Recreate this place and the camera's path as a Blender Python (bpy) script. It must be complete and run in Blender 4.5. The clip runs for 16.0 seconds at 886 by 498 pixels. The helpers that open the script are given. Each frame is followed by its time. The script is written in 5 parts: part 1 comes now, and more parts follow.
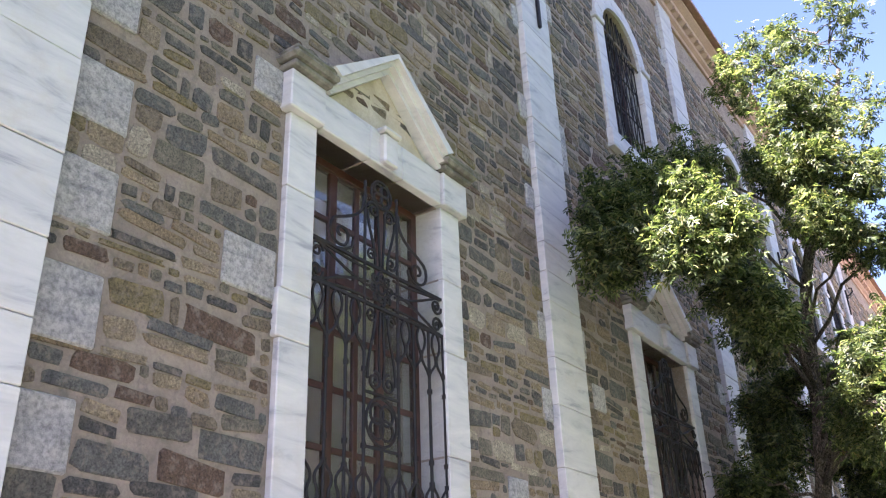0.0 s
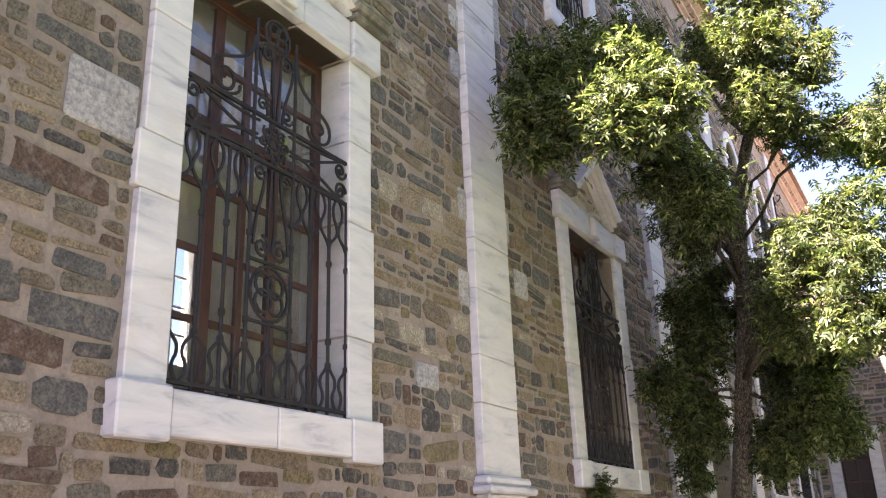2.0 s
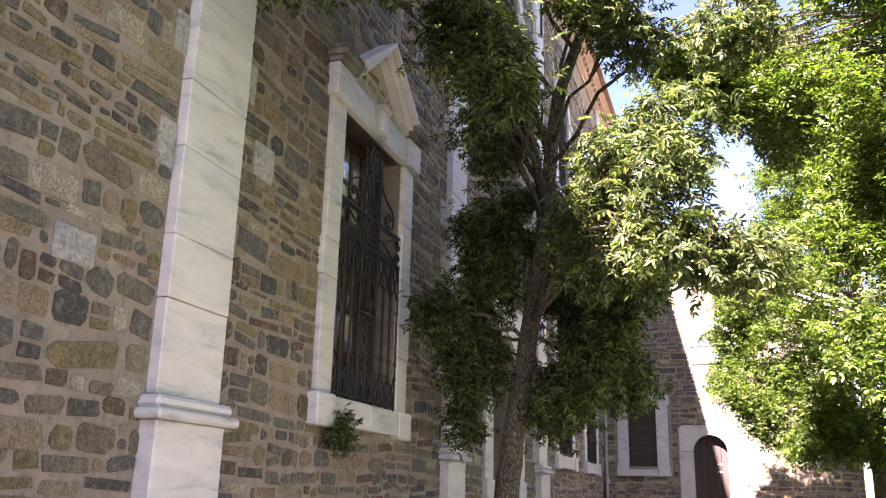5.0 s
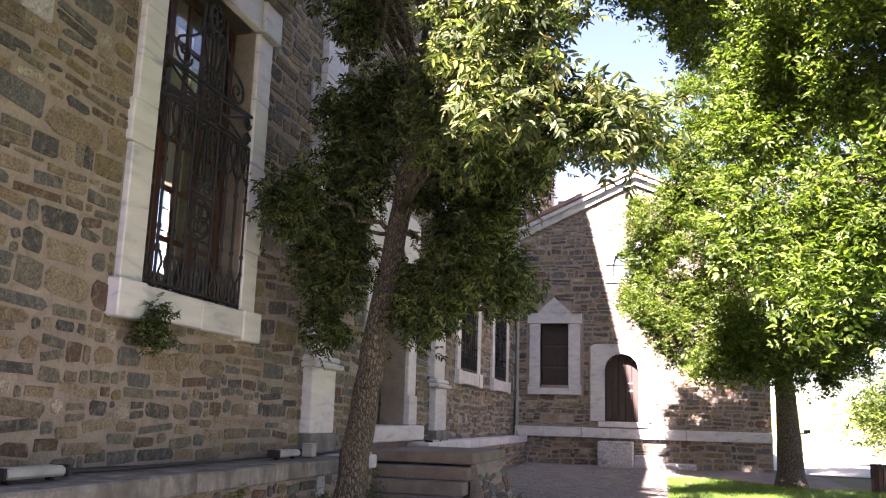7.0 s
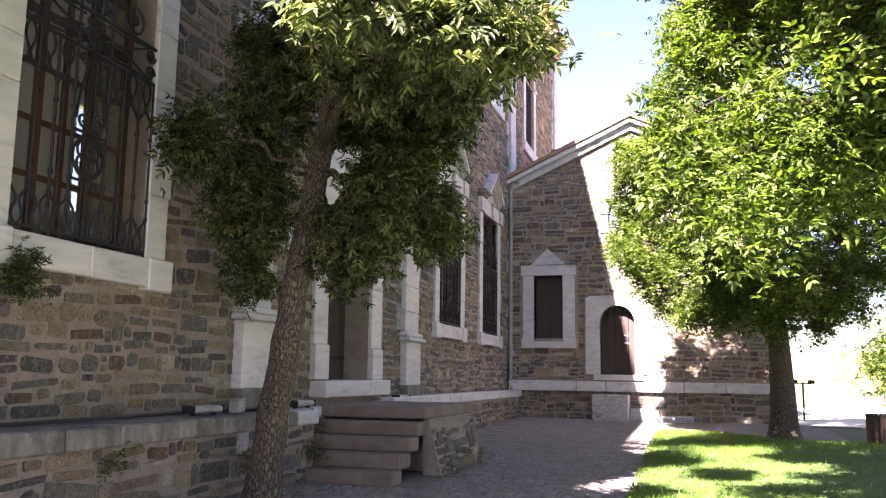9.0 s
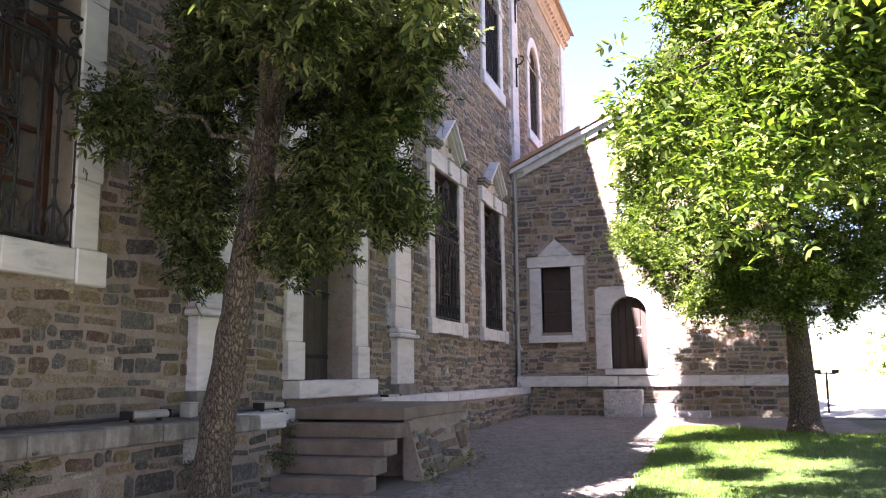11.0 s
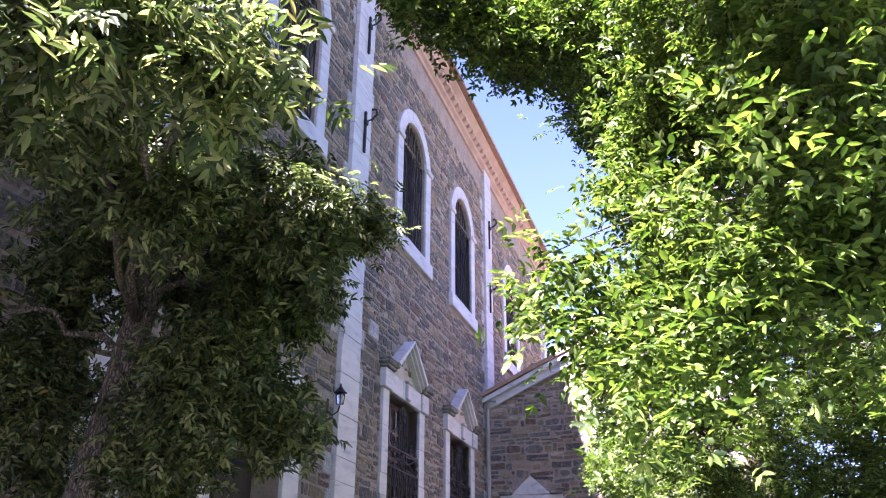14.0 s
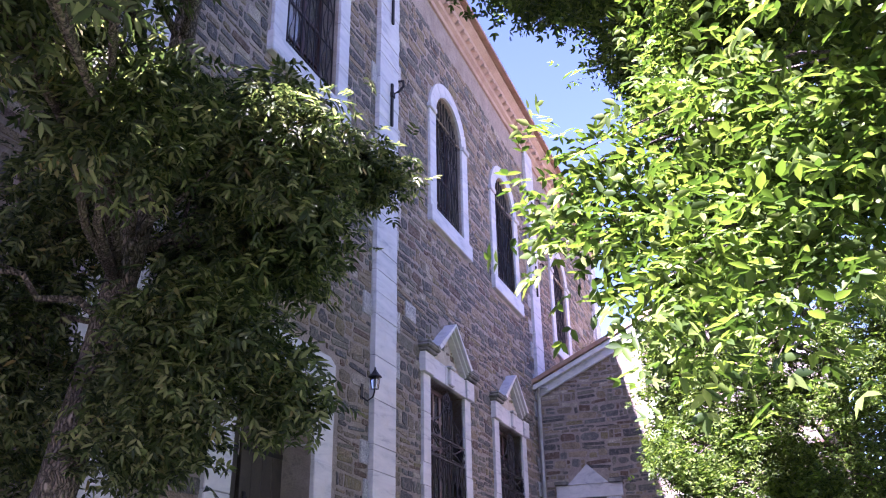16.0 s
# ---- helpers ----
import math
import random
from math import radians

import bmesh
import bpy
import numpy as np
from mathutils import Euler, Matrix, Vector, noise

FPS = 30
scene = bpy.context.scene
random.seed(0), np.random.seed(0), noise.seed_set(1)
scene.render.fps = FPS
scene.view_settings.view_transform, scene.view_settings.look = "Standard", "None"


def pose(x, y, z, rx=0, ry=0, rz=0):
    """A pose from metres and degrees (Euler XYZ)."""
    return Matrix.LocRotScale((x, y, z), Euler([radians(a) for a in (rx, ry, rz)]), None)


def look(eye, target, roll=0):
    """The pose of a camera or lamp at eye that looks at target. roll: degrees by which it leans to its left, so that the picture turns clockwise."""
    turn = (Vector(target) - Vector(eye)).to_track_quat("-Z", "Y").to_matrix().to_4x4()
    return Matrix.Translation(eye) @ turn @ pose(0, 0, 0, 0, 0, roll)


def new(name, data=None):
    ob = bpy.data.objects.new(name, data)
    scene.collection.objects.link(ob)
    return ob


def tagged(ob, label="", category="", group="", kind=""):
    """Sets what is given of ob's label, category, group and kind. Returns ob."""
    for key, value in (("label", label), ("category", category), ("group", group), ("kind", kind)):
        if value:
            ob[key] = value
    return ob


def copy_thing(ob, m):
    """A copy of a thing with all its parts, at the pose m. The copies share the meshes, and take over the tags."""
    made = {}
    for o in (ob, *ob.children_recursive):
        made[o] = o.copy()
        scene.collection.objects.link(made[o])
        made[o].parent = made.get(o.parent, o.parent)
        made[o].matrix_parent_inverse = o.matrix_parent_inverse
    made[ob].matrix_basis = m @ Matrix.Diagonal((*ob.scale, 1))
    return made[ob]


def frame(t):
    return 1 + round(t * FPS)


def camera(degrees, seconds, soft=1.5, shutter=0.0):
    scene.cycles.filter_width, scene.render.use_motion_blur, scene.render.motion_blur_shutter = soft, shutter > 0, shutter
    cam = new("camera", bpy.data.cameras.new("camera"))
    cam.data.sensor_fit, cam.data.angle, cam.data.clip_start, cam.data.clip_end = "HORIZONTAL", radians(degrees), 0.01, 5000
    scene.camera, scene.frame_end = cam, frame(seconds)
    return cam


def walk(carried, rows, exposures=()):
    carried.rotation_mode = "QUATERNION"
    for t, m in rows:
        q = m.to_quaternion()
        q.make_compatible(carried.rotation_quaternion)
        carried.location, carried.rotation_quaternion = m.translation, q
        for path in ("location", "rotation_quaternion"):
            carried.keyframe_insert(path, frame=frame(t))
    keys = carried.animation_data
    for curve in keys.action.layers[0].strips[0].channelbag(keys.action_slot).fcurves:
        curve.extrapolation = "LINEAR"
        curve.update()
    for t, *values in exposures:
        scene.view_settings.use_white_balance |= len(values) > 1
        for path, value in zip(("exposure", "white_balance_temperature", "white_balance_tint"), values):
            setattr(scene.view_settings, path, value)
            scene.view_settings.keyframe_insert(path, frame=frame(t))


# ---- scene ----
cam = camera(54.6, 16.0, soft=1.15)
PATH = [
    (0, (4.719, -0.19, 1.546), (3.701, 1.297, 2.414), -2.1),
    (0.5, (4.766, 0.028, 1.536), (3.729, 1.532, 2.349), -1.5),
    (1, (4.701, 0.277, 1.498), (3.651, 1.801, 2.254), -1.6),
    (1.5, (4.508, 0.541, 1.537), (3.499, 2.125, 2.224), -1.5),
    (2, (4.353, 0.804, 1.576), (3.41, 2.441, 2.234), -2.0),
    (2.5, (4.326, 1.122, 1.611), (3.384, 2.761, 2.263), -1.4),
    (3, (4.26, 1.556, 1.613), (3.368, 3.225, 2.261), 0.6),
    (3.5, (4.271, 1.986, 1.608), (3.464, 3.7, 2.249), 0.4),
    (4, (4.201, 2.451, 1.603), (3.449, 4.209, 2.191), 1.8),
    (4.2, (4.112, 2.657, 1.633), (3.397, 4.432, 2.212), 2.0),
    (6.3, (4.541, 4.431, 1.504), (3.967, 6.288, 1.977), 0.8),
    (6.5, (4.596, 4.586, 1.493), (4.021, 6.448, 1.946), 1.1),
    (7, (4.749, 4.987, 1.462), (4.257, 6.887, 1.849), 1.7),
    (7.5, (4.98, 5.265, 1.446), (4.492, 7.165, 1.833), 3.8),
    (8, (5.184, 5.568, 1.393), (4.662, 7.463, 1.761), 4.1),
    (8.5, (5.437, 5.794, 1.388), (4.914, 7.695, 1.724), 1.6),
    (9, (5.642, 6.042, 1.402), (5.092, 7.943, 1.695), 0.8),
    (11.5, (6.065, 7.488, 1.358), (5.443, 9.367, 1.649), -1.2),
    (12, (6.241, 7.782, 1.364), (5.616, 9.66, 1.65), -2.4),
    (12.5, (6.307, 8.055, 1.41), (5.68, 9.929, 1.718), -1.4),
    (13, (6.249, 8.412, 1.509), (5.651, 10.257, 1.997), -0.3),
    (13.5, (6.29, 8.591, 1.509), (5.725, 10.397, 2.156), -0.9),
    (14, (6.356, 8.772, 1.468), (5.807, 10.514, 2.281), 0.3),
    (14.5, (6.303, 8.958, 1.451), (5.715, 10.656, 2.328), 0.3),
    (15, (6.226, 9.179, 1.457), (5.625, 10.868, 2.343), -2.0),
    (15.5, (6.238, 9.521, 1.441), (5.632, 11.216, 2.313), -2.4),
    (16, (6.26, 9.915, 1.416), (5.6, 11.617, 2.232), -0.9),
]
walk(cam, [(t, look(eye, target, roll)) for t, eye, target, roll in PATH],
     [(0.0, 4.03, 6050, 36), (2.5, 4.13, 6800, 38), (7.0, 4.02, 6800, 39), (9.0, 4.0, 6700, 38), (12.5, 4.07, 6200, 36), (14.5, 4.0, 5550, 54), (16.0, 4.0, 5500, 57)])


# ---- world, sun, exposure ----
SUN_DIR = Vector((0.22, 1.0, -0.95)).normalized()
sun_data = bpy.data.lights.new("sun", "SUN")
sun_data.energy, sun_data.angle, sun_data.color = 5.0, radians(0.53), (1.0, 0.95, 0.86)
sun = new("sun", sun_data)
sun.matrix_world = look((-6, -30, 40), Vector((-6, -30, 40)) + SUN_DIR)
world = bpy.data.worlds.new("sky")
scene.world = world
world.use_nodes = True
wn = world.node_tree
sky = wn.nodes.new("ShaderNodeTexSky")
sky.sky_type, sky.sun_disc = "NISHITA", False
sky.sun_elevation = math.asin(-SUN_DIR.z)
sky.sun_rotation = math.atan2(-SUN_DIR.x, -SUN_DIR.y)
sky.air_density, sky.dust_density, sky.ozone_density = 1.0, 0.7, 1.2
wn.links.new(sky.outputs[0], wn.nodes["Background"].inputs[0])
wn.nodes["Background"].inputs[1].default_value = 0.028


# ---- materials ----
def nodes_of(name):
    m = bpy.data.materials.new(name)
    m.use_nodes = True
    return m, m.node_tree, m.node_tree.nodes["Principled BSDF"]


def node(nt, kind, **sets):
    n = nt.nodes.new(kind)
    for k, v in sets.items():
        n.inputs[k.replace("_", " ")].default_value = v
    return n


def coords(nt):
    return nt.nodes.new("ShaderNodeTexCoord").outputs["Object"]


def noise_tex(nt, co, scale, detail=4.0, rough=0.6):
    n = node(nt, "ShaderNodeTexNoise", Scale=scale, Detail=detail, Roughness=rough)
    nt.links.new(co, n.inputs["Vector"])
    return n.outputs["Fac"]


def ramp(nt, fac, stops, smooth=True):
    r = nt.nodes.new("ShaderNodeValToRGB")
    r.color_ramp.interpolation = "LINEAR" if smooth else "CONSTANT"
    el = r.color_ramp.elements
    while len(el) < len(stops):
        el.new(0.5)
    for e, (p, c) in zip(el, stops):
        e.position, e.color = p, (*c, 1)
    nt.links.new(fac, r.inputs[0])
    return r.outputs[0]


def mix(nt, fac, a, b, mode="MIX"):
    m = nt.nodes.new("ShaderNodeMix")
    m.data_type, m.blend_type = "RGBA", mode
    for sock, val in ((m.inputs[0], fac), (m.inputs[6], a), (m.inputs[7], b)):
        if isinstance(val, (int, float)):
            sock.default_value = val
        elif isinstance(val, tuple):
            sock.default_value = (*val, 1)
        else:
            nt.links.new(val, sock)
    return m.outputs[2]


def bump(nt, bsdf, height, strength, dist):
    b = node(nt, "ShaderNodeBump", Strength=strength, Distance=dist)
    nt.links.new(height, b.inputs["Height"])
    nt.links.new(b.outputs[0], bsdf.inputs["Normal"])


def surface(name, stops, scale, grain=30.0, rough=0.8, bumps=0.3, dist=0.01, stain=None, stain_scale=1.2, metal=0.0):
    """A surface with a colour ramp over coarse noise, fine grain, and stains with a shape of their own."""
    m, nt, b = nodes_of(name)
    co = coords(nt)
    col = ramp(nt, noise_tex(nt, co, scale), stops)
    fine = noise_tex(nt, co, grain, 6.0, 0.7)
    col = mix(nt, 0.45, col, ramp(nt, fine, [(0.3, (0.35, 0.35, 0.35)), (0.7, (0.65, 0.65, 0.65))]), "OVERLAY")
    if stain:
        f = ramp(nt, noise_tex(nt, co, stain_scale, 5.0, 0.65), [(0.52, (0, 0, 0)), (0.68, (1, 1, 1))])
        col = mix(nt, f, col, mix(nt, 0.75, col, stain))
    nt.links.new(col, b.inputs["Base Color"])
    b.inputs["Roughness"].default_value, b.inputs["Metallic"].default_value = rough, metal
    bump(nt, b, fine, bumps, dist)
    return m


STONES = [(0.0, (0.062, 0.062, 0.064)), (0.13, (0.150, 0.122, 0.092)), (0.26, (0.098, 0.097, 0.093)), (0.38, (0.205, 0.158, 0.108)),
          (0.49, (0.135, 0.127, 0.105)), (0.59, (0.105, 0.068, 0.050)), (0.67, (0.235, 0.192, 0.140)), (0.78, (0.100, 0.104, 0.106)),
          (0.88, (0.165, 0.135, 0.072)), (0.95, (0.33, 0.30, 0.255))]


def stone_material(name, islands):
    m, nt, b = nodes_of(name)
    co = coords(nt)
    if islands:
        rnd = nt.nodes.new("ShaderNodeNewGeometry").outputs["Random Per Island"]
    else:
        rnd = nt.nodes.new("ShaderNodeObjectInfo").outputs["Random"]
    col = ramp(nt, rnd, STONES, smooth=False)
    big = noise_tex(nt, co, 5.0, 5.0, 0.65)
    fine = noise_tex(nt, co, 52.0, 8.0, 0.8)
    col = mix(nt, 0.7, col, ramp(nt, big, [(0.3, (0.28, 0.27, 0.25)), (0.7, (0.72, 0.69, 0.64))]), "OVERLAY")
    col = mix(nt, 0.9, col, ramp(nt, fine, [(0.36, (0.12, 0.12, 0.12)), (0.64, (0.88, 0.87, 0.84))]), "OVERLAY")
    dust = ramp(nt, noise_tex(nt, co, 14.0, 6.0, 0.7), [(0.50, (0, 0, 0)), (0.68, (0.7, 0.7, 0.7))])
    col = mix(nt, dust, col, (0.27, 0.22, 0.18))
    nt.links.new(col, b.inputs["Base Color"])
    b.inputs["Roughness"].default_value = 0.88
    bump(nt, b, fine, 1.0, 0.035)
    return m


M_STONE = stone_material("rubble_stone", False)
M_STONES = stone_material("rubble_stones", True)
M_MORTAR = surface("lime_mortar", [(0.3, (0.225, 0.182, 0.155)), (0.7, (0.325, 0.268, 0.23))], 2.2, 34.0, 0.92, 1.0, 0.035, (0.16, 0.142, 0.122), 9.0)


def marble_material(name, chiselled):
    m, nt, b = nodes_of(name)
    co = coords(nt)
    mp = nt.nodes.new("ShaderNodeMapping")
    mp.inputs["Rotation"].default_value = (0.55, 0.2, 0.3)
    mp.inputs["Scale"].default_value = (1.6, 0.7, 3.4)
    nt.links.new(co, mp.inputs["Vector"])
    streak = node(nt, "ShaderNodeTexNoise", Scale=1.9, Detail=7.0, Roughness=0.62, Distortion=0.7)
    nt.links.new(mp.outputs[0], streak.inputs["Vector"])
    col = ramp(nt, streak.outputs["Fac"], [(0.30, (0.27, 0.275, 0.30)), (0.44, (0.43, 0.43, 0.445)), (0.7, (0.535, 0.525, 0.52))])
    rnd = nt.nodes.new("ShaderNodeObjectInfo").outputs["Random"]
    col = mix(nt, 0.5, col, ramp(nt, rnd, [(0, (0.80, 0.80, 0.81)), (1, (1, 0.985, 0.96))]), "MULTIPLY")
    dirt = ramp(nt, noise_tex(nt, co, 2.3, 8.0, 0.72), [(0.52, (0, 0, 0)), (0.74, (0.6, 0.6, 0.6))])
    col = mix(nt, dirt, col, (0.40, 0.36, 0.31))
    nt.links.new(col, b.inputs["Base Color"])
    b.inputs["Roughness"].default_value = 0.55 if not chiselled else 0.85
    fine = noise_tex(nt, co, 26.0 if chiselled else 55.0, 8.0, 0.75)
    if chiselled:
        col = mix(nt, 0.9, col, ramp(nt, fine, [(0.36, (0.25, 0.25, 0.25)), (0.6, (0.62, 0.61, 0.60))]), "OVERLAY")
        nt.links.new(col, b.inputs["Base Color"])
    bump(nt, b, fine, 1.0 if chiselled else 0.25, 0.06 if chiselled else 0.008)
    return m


M_MARBLE = marble_material("dressed_marble", False)
M_ROUGH = marble_material("chiselled_marble", True)
M_PLASTER = surface("tympanum_stone", [(0.3, (0.33, 0.28, 0.22)), (0.7, (0.47, 0.41, 0.34))], 3.0, 40.0, 0.9, 0.3)
M_COPING = surface("weathered_coping", [(0.3, (0.09, 0.086, 0.075)), (0.7, (0.28, 0.265, 0.24))], 3.2, 32.0, 0.85, 0.7, 0.02, (0.06, 0.056, 0.05), 2.8)


def streaked(m, tall):
    """Adds rain streaks running down the stone to a finished surface."""
    nt = m.node_tree
    b = nt.nodes["Principled BSDF"]
    old = b.inputs["Base Color"].links[0].from_socket
    mp = nt.nodes.new("ShaderNodeMapping")
    mp.inputs["Scale"].default_value = (4.5, 4.5, tall)
    nt.links.new(coords(nt), mp.inputs["Vector"])
    n = node(nt, "ShaderNodeTexNoise", Scale=1.6, Detail=5.0, Roughness=0.6)
    nt.links.new(mp.outputs[0], n.inputs["Vector"])
    f = ramp(nt, n.outputs["Fac"], [(0.40, (0.05, 0.05, 0.05)), (0.70, (0.8, 0.8, 0.8))])
    nt.links.new(mix(nt, f, old, (0.06, 0.054, 0.046)), b.inputs["Base Color"])


streaked(M_COPING, 1.2)
M_IRON = surface("wrought_iron", [(0.3, (0.010, 0.010, 0.012)), (0.7, (0.021, 0.020, 0.022))], 9.0, 60.0, 0.62, 0.3, 0.004, (0.03, 0.018, 0.013), 5.0)
M_IRON.node_tree.nodes["Principled BSDF"].inputs["Specular IOR Level"].default_value = 0.2
M_WOOD = surface("red_brown_window_wood", [(0.3, (0.030, 0.010, 0.007)), (0.7, (0.055, 0.019, 0.012))], 6.0, 50.0, 0.45, 0.2, 0.004)
M_DOOR = surface("old_door_wood", [(0.3, (0.018, 0.013, 0.009)), (0.7, (0.042, 0.030, 0.020))], 3.0, 40.0, 0.7, 0.4, 0.008, (0.05, 0.035, 0.024), 2.0)
M_DARKWOOD = surface("dark_brown_boards", [(0.3, (0.018, 0.010, 0.008)), (0.7, (0.035, 0.019, 0.014))], 5.0, 40.0, 0.6, 0.3, 0.006)
M_STEP = surface("step_stone", [(0.3, (0.11, 0.084, 0.068)), (0.7, (0.19, 0.15, 0.125))], 2.5, 40.0, 0.8, 0.4, 0.01, (0.09, 0.075, 0.065), 1.7)
M_TILE = surface("terracotta_tile", [(0.3, (0.22, 0.13, 0.09)), (0.7, (0.33, 0.21, 0.155))], 4.0, 30.0, 0.85, 0.4, 0.01, (0.2, 0.14, 0.1), 2.0)
M_CORNICE = surface("brick_cornice", [(0.3, (0.27, 0.18, 0.14)), (0.7, (0.38, 0.275, 0.22))], 1.6, 30.0, 0.88, 0.4, 0.01, (0.3, 0.22, 0.17), 1.5)


def bark_material(name, dark, pale):
    """Plates of bark parted by a net of narrow upright cracks."""
    m, nt, b = nodes_of(name)
    mp = nt.nodes.new("ShaderNodeMapping")
    mp.inputs["Scale"].default_value = (1.0, 1.0, 0.30)
    wob = node(nt, "ShaderNodeTexNoise", Scale=9.0, Detail=3.0)
    nt.links.new(coords(nt), wob.inputs["Vector"])
    add = nt.nodes.new("ShaderNodeMix")
    add.data_type, add.blend_type = "RGBA", "LINEAR_LIGHT"
    add.inputs[0].default_value = 0.05
    nt.links.new(coords(nt), add.inputs[6])
    nt.links.new(wob.outputs["Color"], add.inputs[7])
    nt.links.new(add.outputs[2], mp.inputs["Vector"])
    net = node(nt, "ShaderNodeTexVoronoi", Scale=34.0)
    net.feature = "DISTANCE_TO_EDGE"
    nt.links.new(mp.outputs[0], net.inputs["Vector"])
    col = ramp(nt, net.outputs["Distance"], [(0.02, dark), (0.16, tuple(0.75 * v for v in pale)), (0.4, pale)])
    fine = noise_tex(nt, mp.outputs[0], 60.0, 6.0, 0.7)
    col = mix(nt, 0.6, col, ramp(nt, fine, [(0.3, (0.3, 0.3, 0.3)), (0.7, (0.7, 0.69, 0.66))]), "OVERLAY")
    moss = ramp(nt, noise_tex(nt, coords(nt), 3.0, 4.0), [(0.56, (0, 0, 0)), (0.72, (0.45, 0.45, 0.45))])
    col = mix(nt, moss, col, (0.15, 0.135, 0.05))
    nt.links.new(col, b.inputs["Base Color"])
    b.inputs["Roughness"].default_value = 0.92
    bump(nt, b, ramp(nt, net.outputs["Distance"], [(0.0, (0, 0, 0)), (0.3, (1, 1, 1))]), 1.0, 0.03)
    return m


M_BARK = bark_material("tree_bark", (0.030, 0.024, 0.018), (0.17, 0.138, 0.108))
M_PAVE = surface("paving_bed", [(0.3, (0.095, 0.08, 0.072)), (0.7, (0.155, 0.135, 0.12))], 1.3, 22.0, 0.93, 0.8, 0.03, (0.10, 0.09, 0.075), 0.6)
M_SETT = surface("paving_sett", [(0.3, (0.115, 0.10, 0.094)), (0.7, (0.20, 0.182, 0.17))], 3.0, 40.0, 0.85, 0.5, 0.01)
# dark grass tone, so the unseen ground bounces little sun onto the wall
M_EARTH = surface("ground_earth", [(0.3, (0.05, 0.065, 0.026)), (0.7, (0.095, 0.095, 0.05))], 0.2, 6.0, 0.95, 0.5, 0.05)
M_TURF = surface("turf", [(0.3, (0.028, 0.062, 0.008)), (0.7, (0.05, 0.10, 0.013))], 1.2, 30.0, 0.95, 0.5, 0.03)
M_ROOMWALL = surface("inner_plaster", [(0.3, (0.70, 0.68, 0.64)), (0.7, (0.80, 0.79, 0.75))], 1.0, 20.0, 0.9, 0.1)
M_LAMPBODY = surface("grey_lamp_housing", [(0.3, (0.2, 0.195, 0.18)), (0.7, (0.32, 0.31, 0.29))], 3.0, 40.0, 0.5, 0.1)
M_CABLE = surface("black_cable", [(0.3, (0.012, 0.012, 0.012)), (0.7, (0.025, 0.025, 0.025))], 6.0, 40.0, 0.6, 0.1)

m, nt, b = nodes_of("window_glass")
b.inputs["Base Color"].default_value = (0.86, 0.90, 0.88, 1)
b.inputs["Roughness"].default_value, b.inputs["IOR"].default_value = 0.01, 1.6
b.inputs["Transmission Weight"].default_value = 1.0
wav = noise_tex(nt, coords(nt), 3.0, 2.0)
bump(nt, b, wav, 0.06, 0.02)
dusty = nt.nodes.new("ShaderNodeBsdfDiffuse")
dusty.inputs[0].default_value = (0.62, 0.61, 0.57, 1)
film_mix = nt.nodes.new("ShaderNodeMixShader")
nt.links.new(ramp(nt, noise_tex(nt, coords(nt), 1.4, 4.0), [(0.3, (0.03, 0.03, 0.03)), (0.7, (0.09, 0.09, 0.09))]), film_mix.inputs[0])
nt.links.new(b.outputs[0], film_mix.inputs[1])
nt.links.new(dusty.outputs[0], film_mix.inputs[2])
nt.links.new(film_mix.outputs[0], nt.nodes["Material Output"].inputs[0])
M_GLASS = m


def leaf_material(name, stops, through_light, glow=(1.4, 1.5, 0.75), gloss=0.45):
    m, nt, b = nodes_of(name)
    geo = nt.nodes.new("ShaderNodeNewGeometry")
    col = ramp(nt, geo.outputs["Random Per Island"], stops)
    # clump-sized tone change, adding the contrast of shaded gaps in a crown
    patch = ramp(nt, noise_tex(nt, coords(nt), 2.0, 2.0), [(0.36, (0.6, 0.64, 0.6)), (0.64, (1.2, 1.15, 1.05))])
    col = mix(nt, 1.0, col, patch, "MULTIPLY")
    nt.links.new(col, b.inputs["Base Color"])
    b.inputs["Roughness"].default_value = gloss
    b.inputs["Specular IOR Level"].default_value = 0.28
    t = nt.nodes.new("ShaderNodeBsdfTranslucent")
    nt.links.new(mix(nt, 1.0, col, glow, "MULTIPLY"), t.inputs[0])
    s = nt.nodes.new("ShaderNodeMixShader")
    s.inputs[0].default_value = through_light
    nt.links.new(b.outputs[0], s.inputs[1])
    nt.links.new(t.outputs[0], s.inputs[2])
    nt.links.new(s.outputs[0], nt.nodes["Material Output"].inputs[0])
    return m


# dark half and pale tail put shaded and sunlit leaf contrast into the colour
M_LEAF_A = leaf_material("ash_leaf", [(0.0, (0.014, 0.026, 0.010)), (0.45, (0.036, 0.054, 0.020)), (0.7, (0.09, 0.115, 0.05)), (0.97, (0.17, 0.185, 0.095)), (1.0, (0.13, 0.10, 0.045))], 0.42, (2.1, 2.2, 1.15))
M_LEAF_B = leaf_material("maple_leaf", [(0.0, (0.018, 0.038, 0.009)), (0.5, (0.060, 0.098, 0.020)), (1.0, (0.155, 0.20, 0.052))], 0.40, (1.6, 1.9, 0.65))
M_GRASS = leaf_material("grass_blade", [(0.0, (0.045, 0.105, 0.010)), (0.6, (0.08, 0.16, 0.018)), (1.0, (0.14, 0.20, 0.04))], 0.3)


